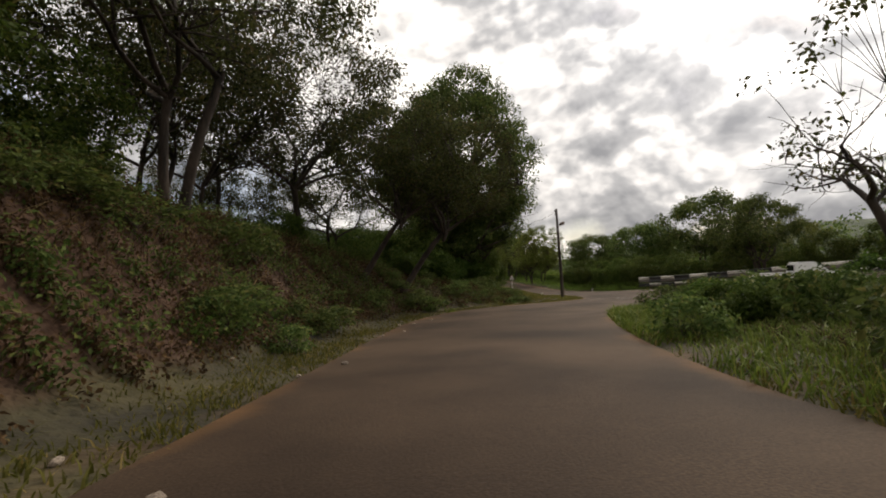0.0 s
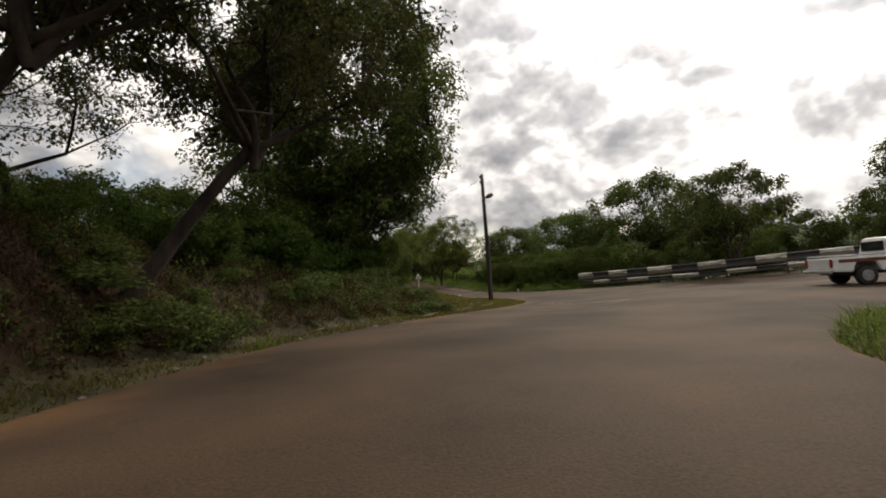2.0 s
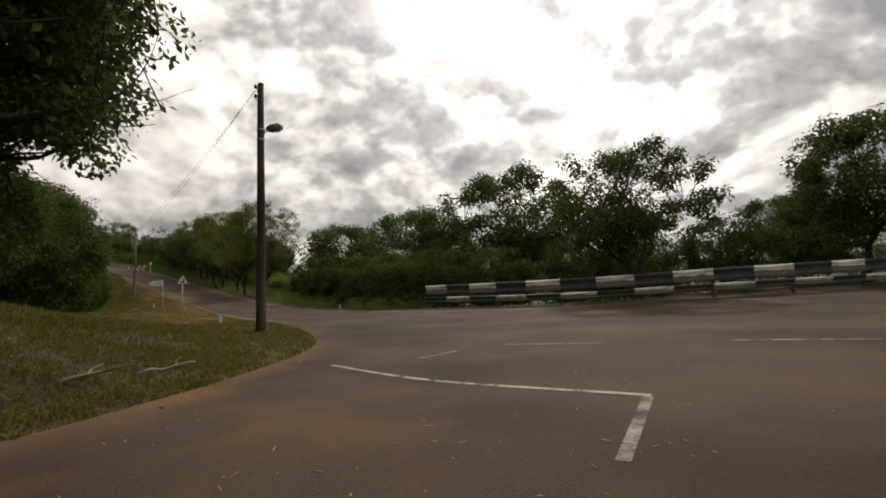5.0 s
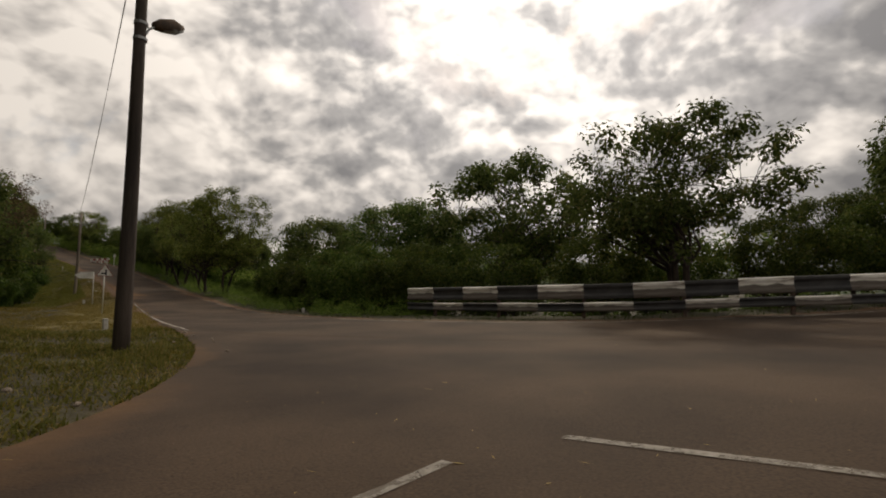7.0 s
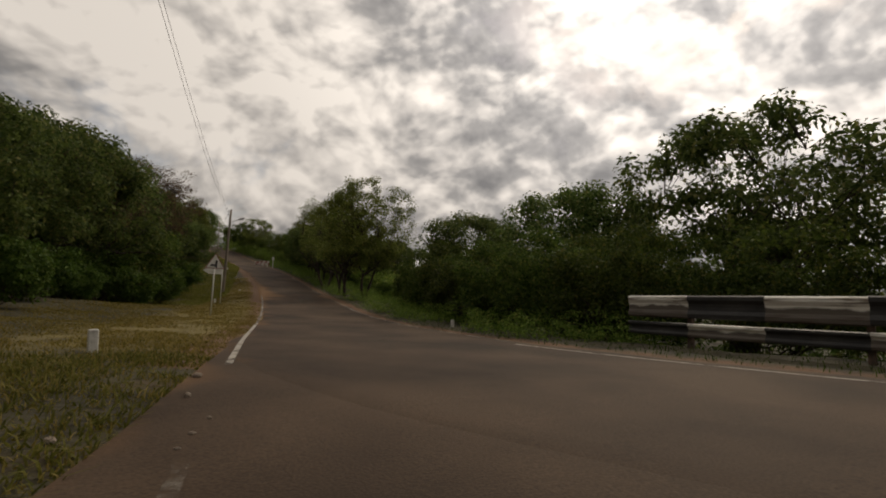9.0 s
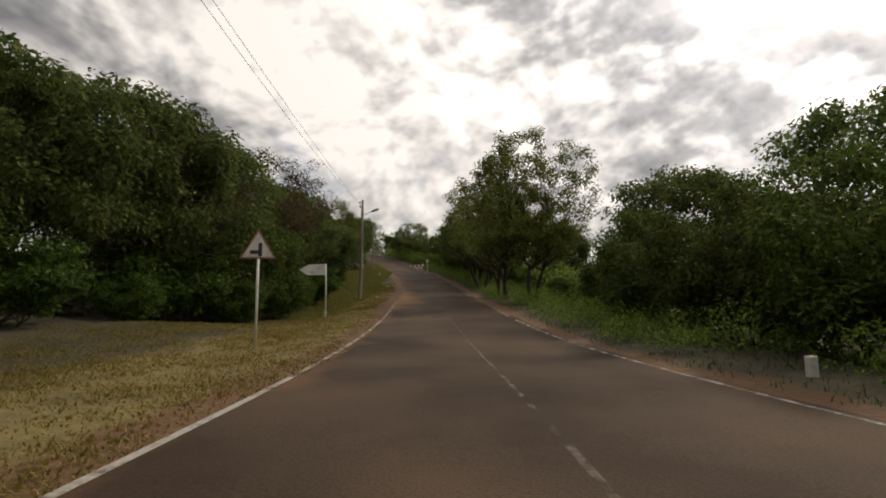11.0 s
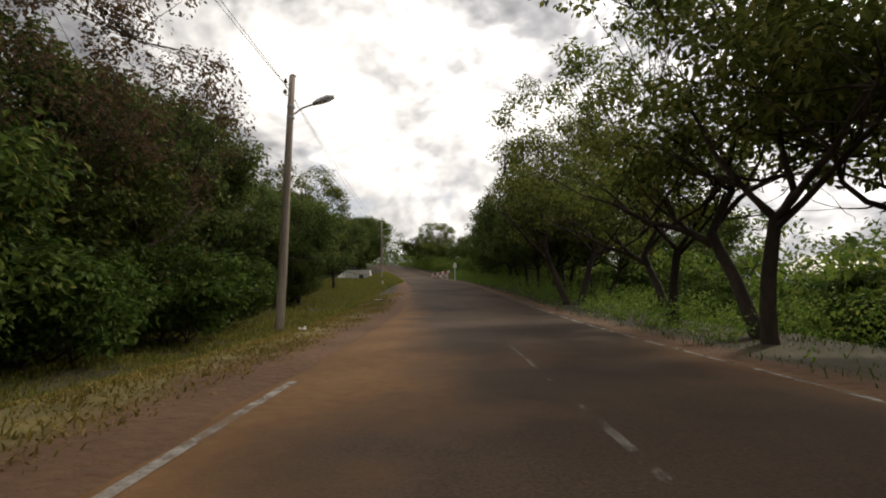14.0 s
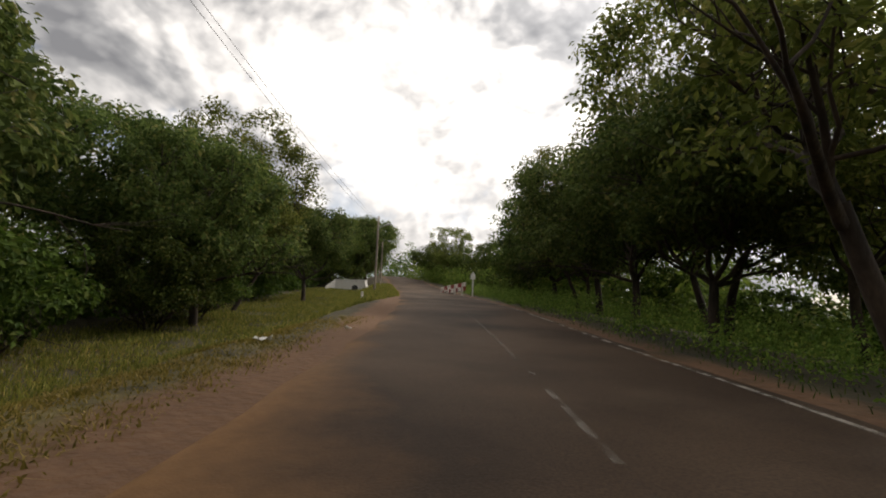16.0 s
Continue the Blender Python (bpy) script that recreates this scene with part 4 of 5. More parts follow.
def beside_main(off, lo, hi, step=0.25):
    """The line that runs at a share of the half width right of the main centre line, between two values of y."""
    tan = np.gradient(MAIN[:, :2], axis=0)
    tan /= np.linalg.norm(tan, axis=1)[:, None]
    line = MAIN.copy()
    shift = off * (MAIN_H - 0.18)
    line[:, 0] += tan[:, 1] * shift
    line[:, 1] -= tan[:, 0] * shift
    line = resample(line, int(len(line) / step))
    return line[(line[:, 1] >= lo) & (line[:, 1] <= hi)]


def paint_material(name, wear, soft):
    """Road paint that has worn through to the asphalt in ragged patches."""
    m, nt, b = material(name, 0.75)
    N, L = nt.nodes.new, nt.links.new
    tc, n1, n2, r, c = N("ShaderNodeTexCoord"), N("ShaderNodeTexNoise"), N("ShaderNodeTexNoise"), N("ShaderNodeValToRGB"), N("ShaderNodeMix")
    n1.inputs["Scale"].default_value, n1.inputs["Detail"].default_value, n1.inputs["Roughness"].default_value = 2.4, 10.0, 0.7
    n2.inputs["Scale"].default_value = 30.0
    L(tc.outputs["Object"], n1.inputs[0]), L(tc.outputs["Object"], n2.inputs[0])
    r.color_ramp.elements[0].position, r.color_ramp.elements[1].position = wear - soft, wear + soft
    L(n1.outputs[0], r.inputs[0])
    c.data_type = "RGBA"
    c.inputs[6].default_value, c.inputs[7].default_value = (0.24, 0.21, 0.17, 1), (0.46, 0.43, 0.38, 1)
    L(n2.outputs[0], c.inputs[0]), L(c.outputs[2], b.inputs["Base Color"])
    gone, mix = N("ShaderNodeBsdfTransparent"), N("ShaderNodeMixShader")
    L(r.outputs[0], mix.inputs[0]), L(gone.outputs[0], mix.inputs[1]), L(b.outputs[0], mix.inputs[2])
    L(mix.outputs[0], nt.nodes["Material Output"].inputs[0])
    return m


WORN_PAINT = paint_material("half_gone_line_paint", 0.50, 0.14)
LINE_PAINT, FAINT_PAINT = paint_material("worn_line_paint", 0.42, 0.10), paint_material("faint_line_paint", 0.67, 0.20)
ribbon("trim_left_edge_line", "worn white edge line on asphalt", resample(spline([(-1.57, 1.8, 0), (-1.38, 7.2, 0), (-0.98, 14, 0)], 0.5), 50), 0.05, LINE_PAINT)
ribbon("trim_left_edge_line_upper", "faint worn white edge line on asphalt", resample(spline([(-0.98, 14, 0), (-0.66, 21, 0), (-0.46, 28, 0), (-0.4, 35, 0)], 0.5), 84), 0.048, WORN_PAINT)
ribbon("trim_right_edge_line", "worn white edge line along the outer road edge", beside_main(1.0, 6, 95), 0.042, WORN_PAINT)
ribbon("trim_bend_edge_line", "thin white edge line round the outside of the bend", beside_main(0.87, -30, 5.5), 0.05, LINE_PAINT)
ribbon("trim_centre_line", "faded white centre line", np.vstack([resample(spline([(1.68, 4.2, 0), (2.18, 9.8, 0), (2.3, 18, 0), (2.28, 30, 0), (2.3, 40.7, 0)], 0.5), 146), beside_main(0.0, 41, 100)]), 0.038, FAINT_PAINT, gaps=[(60, 66), (118, 122), (190, 194)])
ribbon("trim_junction_dash", "faded white dash across the mouth of the side road", resample(np.array([(-1.68, -2.4, 0.0), (-1.72, -4.8, 0.0)]), 10), 0.05, FAINT_PAINT)
ribbon("trim_stop_line", "worn white give-way line across the side road", spline([(-5.2, -11.9, 0), (-5.0, -14.1, 0), (-4.6, -16.0, 0), (-4.3, -17.2, 0)], 0.4), 0.05, LINE_PAINT)

ribbon("trim_stop_line_return", "worn white return of the give-way line", resample(np.array([(-4.35, -17.2, 0.0), (-6.0, -17.95, 0.0)]), 8), 0.05, WORN_PAINT)
ribbon("trim_lane_dash", "faint worn white dash in the junction", resample(np.array([(-1.72, -12.5, 0.0), (-1.13, -14.5, 0.0)]), 10), 0.05, WORN_PAINT)
ribbon("trim_lane_dash_far", "faint worn white dash in the junction", resample(np.array([(0.0, -16.25, 0.0), (1.4, -17.9, 0.0)]), 10), 0.05, WORN_PAINT)
ribbon("trim_lane_tick", "faint worn white mark in the junction", resample(np.array([(-3.73, -12.46, 0.0), (-2.67, -12.27, 0.0)]), 6), 0.05, WORN_PAINT)

# ---------------------------------------------------------------- the striped barrier on the bend
BARRIER = spline([(9.05, 5.2, 1.25), (9.6, 1.6, 1.32), (10.6, -1.9, 1.40), (12.4, -5.0, 1.52), (14.7, -7.9, 1.70), (17.3, -10.8, 1.88), (20.3, -13.2, 2.02), (24.0, -15.0, 2.15), (28.5, -16.6, 2.3)], 0.3)


def beam_panel(length, height, bow):
    """One pressed steel panel: two ridges with a valley between them, seen from the road side (-y)."""
    profile = [(0.0, 0.0), (-0.055, 0.06), (-0.060, 0.20), (-0.010, 0.36), (-0.004, 0.5), (-0.010, 0.64), (-0.060, 0.80), (-0.055, 0.94), (0.0, 1.0)]
    bm = bmesh.new()
    rows = []
    for x in (0.0, length / 2, length):
        sag = bow * (1 - abs(x / length * 2 - 1))
        front = [bm.verts.new((x, y + sag, (z - 0.5) * height)) for y, z in profile]
        back = [bm.verts.new((x, y + sag + 0.03, (z - 0.5) * height)) for y, z in profile]
        rows.append((front, back))
    n = len(profile)
    for (f0, b0), (f1, b1) in zip(rows, rows[1:]):
        for i in range(n - 1):
            bm.faces.new((f0[i], f1[i], f1[i + 1], f0[i + 1]))
            bm.faces.new((b0[i], b0[i + 1], b1[i + 1], b1[i]))
        bm.faces.new((f0[0], b0[0], b1[0], f1[0]))
        bm.faces.new((f0[-1], f1[-1], b1[-1], b0[-1]))
    for f, b in (rows[0], rows[-1]):
        for i in range(n - 1):
            bm.faces.new((f[i], f[i + 1], b[i + 1], b[i]))
    return bm


def panel_mesh(name, mat, length, height):
    bm = beam_panel(length, height, 0.0)
    bmesh.ops.recalc_face_normals(bm, faces=bm.faces[:])
    me = bpy.data.meshes.new(name)
    bm.to_mesh(me)
    bm.free()
    me.materials.append(mat)
    return me


def build_barrier():
    root = thing("crash_barrier", "double-rail steel crash barrier painted in black and white blocks", "crash barrier")
    step = 1.83
    d = np.r_[0, np.cumsum(np.linalg.norm(np.diff(BARRIER[:, :2], axis=0), axis=1))]
    n = int(d[-1] / step)
    pts = np.stack([np.interp(np.arange(n + 1) * step, d, BARRIER[:, k]) for k in range(3)], 1)
    meshes = {(w, u): panel_mesh("panel", RAIL_WHITE if w else DARK_PAINT, 1.0, 0.60 if u else 0.36) for w in (0, 1) for u in (0, 1)}
    rnd = random.Random(4)
    for i in range(n):
        a, b = Vector(pts[i]), Vector(pts[i + 1])
        flat = Vector((b.x - a.x, b.y - a.y, 0))
        turn = math.atan2(flat.y, flat.x)
        for u in (1, 0):
            white = (i + (0 if u else 1)) % 2 == 0
            ob = new("panel", meshes[(int(white), u)])
            ob.parent = root
            z0, z1 = (a.z - 0.30, b.z - 0.30) if u else (a.z - 0.90, b.z - 0.90)
            tilt = math.atan2(z1 - z0, flat.length)
            ob.matrix_basis = Matrix.Translation((a.x, a.y, z0 + rnd.uniform(-0.01, 0.01))) @ Matrix.Rotation(turn, 4, "Z") @ Matrix.Rotation(-tilt, 4, "Y") @ Matrix.Diagonal(((b - a).length + 0.01, 1, 1, 1))
        if i % 2 == 1:
            g = ground_at(a.x, a.y)
            q = flat.normalized()
            back = Vector((-q.y, q.x, 0)) * 0.12
            part("post", boxed(0, 0, 0, 0.13, 0.13, a.z - 0.02 - g + 0.4, 0.012, Matrix.Translation((a.x + back.x, a.y + back.y, (a.z - 0.02 + g - 0.4) / 2)) @ Matrix.Rotation(turn, 4, "Z")), RUSTY, root)
    return root


build_barrier()


def build_far_barrier(x, y, turn):
    root = thing("road_barrier", "short red and white chequered barrier at a culvert", "road barrier", m=pose(x, y, ground_at(x, y), 0, 0, turn))
    for r in range(2):
        for c in range(7):
            part("panel", boxed(c * 0.95, 0, 0.62 + r * 0.38, 0.94, 0.07, 0.36, 0.01), RAIL_WHITE if (r + c) % 2 else SIGN_RED, root)
    for c in (0, 2, 4, 6):
        part("post", boxed(c * 0.95, 0.1, 0.35, 0.12, 0.12, 1.3, 0.01), SIGN_WHITE, root)


# ---------------------------------------------------------------- poles with street lamps


def build_pole(x, y, height, lean_x=0.0, lamp=True, lamp_turn=0.0, arm=0.75, r=0.13, lamp_drop=1.25, label="weathered wooden pole carrying a street lamp and cables", wood=None, bulk=1.0):
    g = ground_at(x, y)
    root = thing("utility_pole", label, "utility pole", "poles along the road", pose(x, y, g))
    pts = [(lean_x * u + 0.015 * math.sin(u * 5), 0.01 * math.cos(u * 4), -0.5 + (height + 0.5) * u) for u in np.linspace(0, 1, 8)]
    part("shaft", rod(pts, [r * (1.12 - 0.42 * u) for u in np.linspace(0, 1, 8)], 14), wood or POLE_WOOD, root, smooth_shade=True)
    part("cap", rod([(lean_x, 0, height - 0.01), (lean_x, 0, height + 0.03)], [r * 0.74, r * 0.55], 14), RUSTY, root)
    spin = Matrix.Rotation(radians(lamp_turn), 4, "Z")
    # insulators on their pins
    for k, dz in enumerate((0.28, 0.62)):
        s = spin @ Vector((-1, 0, 0))
        base = Vector((lean_x, 0, height - dz))
        pin = part("insulator_pin", rod([base + s * r * 0.5, base + s * 0.22, base + s * 0.22 + Vector((0, 0, 0.1))], 0.012, 6), RUSTY, root)
        part("insulator", rod([base + s * 0.22 + Vector((0, 0, 0.06)), base + s * 0.22 + Vector((0, 0, 0.10)), base + s * 0.22 + Vector((0, 0, 0.15)), base + s * 0.22 + Vector((0, 0, 0.19))], [0.045, 0.06, 0.04, 0.025], 10), CERAMIC, root)
    if lamp:
        z = height - lamp_drop
        lx = lean_x * z / height
        d = spin @ Vector((1, 0, 0))
        a = Vector((lx, 0, z))
        part("lamp_arm", rod([a + d * r * 0.5, a + d * arm * 0.5 + Vector((0, 0, 0.22)), a + d * arm + Vector((0, 0, 0.36))], 0.028, 8), GALV, root)
        head = [a + d * (arm - 0.08) + Vector((0, 0, 0.33)), a + d * (arm + 0.08) + Vector((0, 0, 0.42)), a + d * (arm + 0.36) + Vector((0, 0, 0.53)), a + d * (arm + 0.56) + Vector((0, 0, 0.58))]
        part("lamp_head", rod(head, [0.05 * bulk, 0.085 * bulk, 0.095 * bulk, 0.04 * bulk], 12), GALV if bulk == 1 else RUSTY, root, "dull grey lamp housing", True)
        part("lamp_cover", rod([p - Vector((0, 0, 0.045)) for p in head[1:]], [0.065 * bulk, 0.08 * bulk, 0.03 * bulk], 12), LAMP_GLASS, root, "cloudy lamp cover", True)
        for k in (0.25, -0.1):
            part("clamp", rod([(lx, 0, z + k - 0.03), (lx, 0, z + k + 0.03)], r * 0.95, 12), GALV, root)
    return Vector((x + lean_x, y, g + height))


TOPS = [build_pole(-3.72, -2.9, 8.7, 0.0, True, 20, arm=0.35, r=0.15, lamp_drop=1.9, label="dark wooden pole with a small street lamp at the junction", wood=DARK_WOOD, bulk=1.7), build_pole(-3.62, 43.75, 8.0, 0.12, True, 0, r=0.13),
        build_pole(-7.4, 93.5, 7.6, 0.0, True, 0, r=0.12, label="wooden pole with a street lamp beside the grassy verge"), build_pole(-13.5, 131, 8.0, 0.0, True, 0, r=0.12, label="grey pole with a street lamp near the crest")]
build_pole(-8.6, 104, 5.5, 0.0, False, 0, r=0.09, label="thin wooden pole carrying a cable")


def build_wire(a, b, off, sag):
    pts = [a.lerp(b, u) + Vector((off, 0, -0.3 - sag * 4 * u * (1 - u))) for u in np.linspace(0, 1, 17)]
    root = thing("overhead_cable", "thin dark overhead cable strung between poles", "cable", "overhead cables")
    part("strand", rod(pts, 0.007, 5), CABLE, root)


for a, b in zip(TOPS, TOPS[1:]):
    for off, sag in ((-0.2, 0.5), (-0.22, 0.85)):
        build_wire(a, b, off, sag)

# ---------------------------------------------------------------- signs


def build_warning_sign(x, y, turn):
    root = thing("warning_sign", "triangular red-bordered junction warning sign on a white post", "road sign", m=pose(x, y, ground_at(x, y), 0, 0, turn))
    part("post", rod([(0, 0, -0.3), (0, 0, 2.66)], 0.032, 10), SIGN_WHITE, root, smooth_shade=True)
    h, s = 0.70, 0.42
    tri = lambda k, c: [(-s * k, c - h * k / 3), (s * k, c - h * k / 3), (0, c + h * k * 2 / 3)]
    part("sign_plate", plate(tri(1.0, 2.32), -0.045, -0.035), SIGN_FADED, root, "faded brownish red border")
    part("sign_face", plate(tri(0.84, 2.32), -0.052, -0.046), SIGN_WHITE, root, "dirty white sign face")
    # a side road joining from the left
    sym = bmesh.new()
    box(sym, 0.05, -0.056, 2.30, 0.085, 0.005, 0.32)
    box(sym, -0.085, -0.056, 2.24, 0.19, 0.0052, 0.085)
    part("symbol", sym, DARK_PAINT, root, "black junction symbol")
    for z in (2.19, 2.49):
        part("bracket", boxed(0, -0.02, z, 0.09, 0.035, 0.035), GALV, root)


def build_finger_sign(x, y, turn):
    root = thing("direction_sign", "blank arrow-shaped direction sign on a thin white post", "road sign", m=pose(x, y, ground_at(x, y), 0, 0, turn))
    part("post", rod([(0.04, 0, -0.3), (0.02, 0, 1.2), (0.0, 0, 2.28)], 0.03, 10), SIGN_WHITE, root, smooth_shade=True)
    part("board", plate([(-0.03, 1.80), (-0.03, 2.27), (-0.72, 2.24), (-1.08, 2.02), (-0.76, 1.80)], -0.02, 0.02), SIGN_WHITE, root, "dirty white arrow board")
    for k, (u, v) in enumerate(((-0.3, 2.13), (-0.56, 1.93), (-0.68, 1.95))):
        part("bolt", rod([(u, -0.02, v), (u, -0.032, v)], 0.016, 8), RUSTY, root)


def build_marker(x, y, h, turn=0, label="whitewashed concrete kilometre stone in the grass"):
    root = thing("marker_stone", label, "marker stone", "marker stones along the road", pose(x, y, ground_at(x, y), 2, -3, turn))
    part("stone", boxed(0, 0, h / 2 - 0.15, 0.14, 0.12, h + 0.3, 0.02), CONCRETE_WHITE, root)


def build_hazard_post(x, y, turn):
    root = thing("hazard_marker", "slim white hazard marker post with a pointed plate", "marker post", m=pose(x, y, ground_at(x, y), 0, 0, turn))
    part("post", rod([(0, 0, -0.2), (0, 0, 1.7)], 0.07, 8), SIGN_WHITE, root)
    part("plate", plate([(-0.2, 1.45), (0.2, 1.45), (0.2, 1.8), (0, 2.1), (-0.2, 1.8)], -0.10, -0.08), SIGN_WHITE, root)


def build_culvert(x, y, turn):
    root = thing("culvert_headwall", "whitewashed concrete culvert headwall with slanting wing walls", "culvert", m=pose(x, y, ground_at(x, y), 0, 0, turn))
    part("wall", plate([(-2.1, -0.6), (2.1, -0.6), (2.1, 1.25), (-2.1, 1.25)], 0.0, 0.3), CONCRETE_WHITE, root)
    part("coping", boxed(0, 0.15, 1.30, 4.5, 0.42, 0.14, 0.02), CONCRETE_WHITE, root)
    for s in (-1, 1):
        bm = plate([(0, -0.6), (1.5, -0.6), (1.5, 0.25), (0, 1.25)], -0.13, 0.13)
        bmesh.ops.transform(bm, matrix=Matrix.Translation((s * 2.15, 0.0, 0)) @ Matrix.Rotation(radians(-90 + s * 28), 4, "Z"), verts=bm.verts)
        part("wing_wall", bm, CONCRETE_WHITE, root)
    # no bore: a black disc stands in for the shade inside the pipe
    dark_disc = rod([(0.7, -0.02, 0.25), (0.7, 0.05, 0.25)], 0.42, 16)
    part("pipe_mouth_shade", dark_disc, DARK_PAINT, root, "black disc for the shade inside the pipe mouth")


build_warning_sign(-2.86, 17.8, 6)
build_finger_sign(-2.97, 26.6, 4)
for x, y, h, t in [(-3.6, 3.4, 0.36, 20), (6.95, 13.4, 0.32, 5), (-3.35, 28.7, 0.32, 12), (-4.6, 74.0, 0.42, 0)]:
    build_marker(x, y, h, t)
build_hazard_post(2.35, 85.8, 0)
build_far_barrier(1.6, 88.2, 111)
build_culvert(-13.3, 108, -8)


# ---------------------------------------------------------------- the pickup truck
CAR_WHITE = mixed("white_car_paint", (0.62, 0.62, 0.60), (0.72, 0.72, 0.70), 1.5, bump=0.0, rough=0.3, fine=0.2)
CAR_STRIPE = mixed("dark_red_stripe", (0.11, 0.03, 0.022), (0.16, 0.05, 0.035), 3.0, bump=0.0, rough=0.35, fine=0.2)
TRIM_BLACK = mixed("black_plastic_trim", (0.012, 0.012, 0.012), (0.03, 0.03, 0.03), 6.0, bump=0.1, rough=0.6)
TYRE = mixed("dusty_tyre_rubber", (0.012, 0.011, 0.010), (0.04, 0.034, 0.03), 5.0, bump=0.4, rough=0.9)
RIM = mixed("steel_rim", (0.22, 0.22, 0.22), (0.36, 0.36, 0.35), 5.0, bump=0.0, rough=0.45, metal=0.6)
CAR_GLASS = mixed("tinted_window_glass", (0.010, 0.011, 0.012), (0.016, 0.018, 0.02), 1.0, bump=0.0, rough=0.06, fine=0.1)
LIGHT_CLEAR = mixed("clear_headlight", (0.5, 0.5, 0.5), (0.65, 0.65, 0.64), 4.0, bump=0.0, rough=0.15)
LIGHT_RED = mixed("red_tail_light", (0.22, 0.01, 0.008), (0.30, 0.02, 0.015), 4.0, bump=0.0, rough=0.2)


def shell(outline, half, top_half=None, bevel=0.04):
    """A body pressed from a side outline in x and z, narrowing to top_half at its top."""
    zs = [z for _, z in outline]
    lo, hi = min(zs), max(zs)
    bm = bmesh.new()
    w = lambda z: half + ((top_half or half) - half) * (z - lo) / (hi - lo)
    a = [bm.verts.new((x, -w(z), z)) for x, z in outline]
    b = [bm.verts.new((x, w(z), z)) for x, z in outline]
    n = len(outline)
    bm.faces.new(a)
    bm.faces.new(b[::-1])
    for i in range(n):
        bm.faces.new((a[i], b[i], b[(i + 1) % n], a[(i + 1) % n]))
    bmesh.ops.recalc_face_normals(bm, faces=bm.faces[:])
    bmesh.ops.bevel(bm, geom=[e for e in bm.edges if abs(e.calc_face_angle(0)) > 0.6], offset=bevel, segments=2, affect="EDGES")
    return bm


def arch(cx, r, z0, n=9):
    return [(cx + r * math.cos(math.pi - math.pi * i / (n - 1)), z0 + r * math.sin(math.pi * i / (n - 1))) for i in range(n)]


def build_pickup(x, y, turn):
    """The nose points along +x."""
    root = thing("pickup_truck", "white single-cab pickup truck with dark red side stripe", "pickup truck", m=pose(x, y, float(road_z([x], [y])[0]) + 0.01, 0, 0, turn))
    rear, front, wr = -1.45, 1.65, 0.36
    # lower body with cut wheel arches; nose, bonnet, bed side
    low = [(-2.62, 0.55)] + arch(rear, 0.46, 0.52) + arch(front, 0.46, 0.52) + [(2.48, 0.50), (2.58, 0.78), (2.50, 0.98), (1.35, 1.10), (0.95, 1.10), (-0.62, 1.10), (-0.66, 1.06), (-2.60, 1.06)]
    part("body", shell(low, 0.84, 0.80), CAR_WHITE, root)
    part("cab", shell([(-0.66, 1.05), (1.22, 1.08), (0.55, 1.70), (0.35, 1.755), (-0.42, 1.755), (-0.58, 1.70)], 0.79, 0.64, bevel=0.05), CAR_WHITE, root)
    bed = bmesh.new()
    box(bed, -1.65, 0, 1.052, 1.78, 1.36, 0.03)
    part("load_bed", bed, TRIM_BLACK, root, "dark load bed floor")
    for s in (-1, 1):
        part("bed_rail", rod([(-2.55, s * 0.76, 1.13), (-0.75, s * 0.76, 1.13)], 0.03, 8), GALV, root)
        part("stripe", boxed(-0.05, s * 0.822, 0.94, 4.7, 0.012, 0.12), CAR_STRIPE, root, "dark red stripe")
        win = plate([(-0.46, 1.16), (0.86, 1.16), (0.44, 1.62), (-0.46, 1.62)], -0.008, 0.008)
        bmesh.ops.transform(win, matrix=Matrix.Translation((0, s * 0.747, 0)) @ Matrix.Translation((0, 0, 1.16)) @ Matrix.Rotation(radians(s * 12.5), 4, "X") @ Matrix.Translation((0, 0, -1.16)), verts=win.verts)
        door = part("door", boxed(0.15, s * 0.829, 0.80, 1.28, 0.012, 0.46, 0.004), CAR_WHITE, root)
        part("door_handle", boxed(-0.32, s * 0.842, 0.90, 0.16, 0.02, 0.035, 0.006), TRIM_BLACK, door, "black door handle")
        part("side_window", win, CAR_GLASS, root, "dark side window")
        part("wing_mirror", boxed(0.82, s * 0.92, 1.18, 0.12, 0.18, 0.17, 0.03), TRIM_BLACK, root)
        part("headlight", boxed(2.46, s * 0.62, 0.84, 0.16, 0.34, 0.18, 0.04), LIGHT_CLEAR, root, "clear headlight")
        part("tail_light", boxed(-2.61, s * 0.72, 0.86, 0.04, 0.13, 0.34, 0.012), LIGHT_RED, root, "red tail light")
        part("sill", boxed(0.1, s * 0.80, 0.47, 1.95, 0.08, 0.09, 0.02), TRIM_BLACK, root)
        for cx in (rear, front):
            wheel = part("wheel", rod([(cx, s * 0.60, wr), (cx, s * 0.62, wr), (cx, s * 0.80, wr), (cx, s * 0.82, wr)], [wr - 0.04, wr, wr, wr - 0.05], 28), TYRE, root, "dusty tyre", True)
            part("rim", rod([(cx, s * 0.815, wr), (cx, s * 0.828, wr), (cx, s * 0.822, wr)], [0.215, 0.20, 0.08], 20), RIM, wheel, "grey steel rim")
    ws = bmesh.new()
    vs = [ws.verts.new(v) for v in ((1.17, -0.70, 1.14), (1.17, 0.70, 1.14), (0.60, 0.60, 1.665), (0.60, -0.60, 1.665))]
    ws.faces.new(vs)
    bmesh.ops.translate(ws, verts=ws.verts, vec=(0.03, 0, 0.015))
    r = bmesh.ops.extrude_face_region(ws, geom=ws.faces[:])
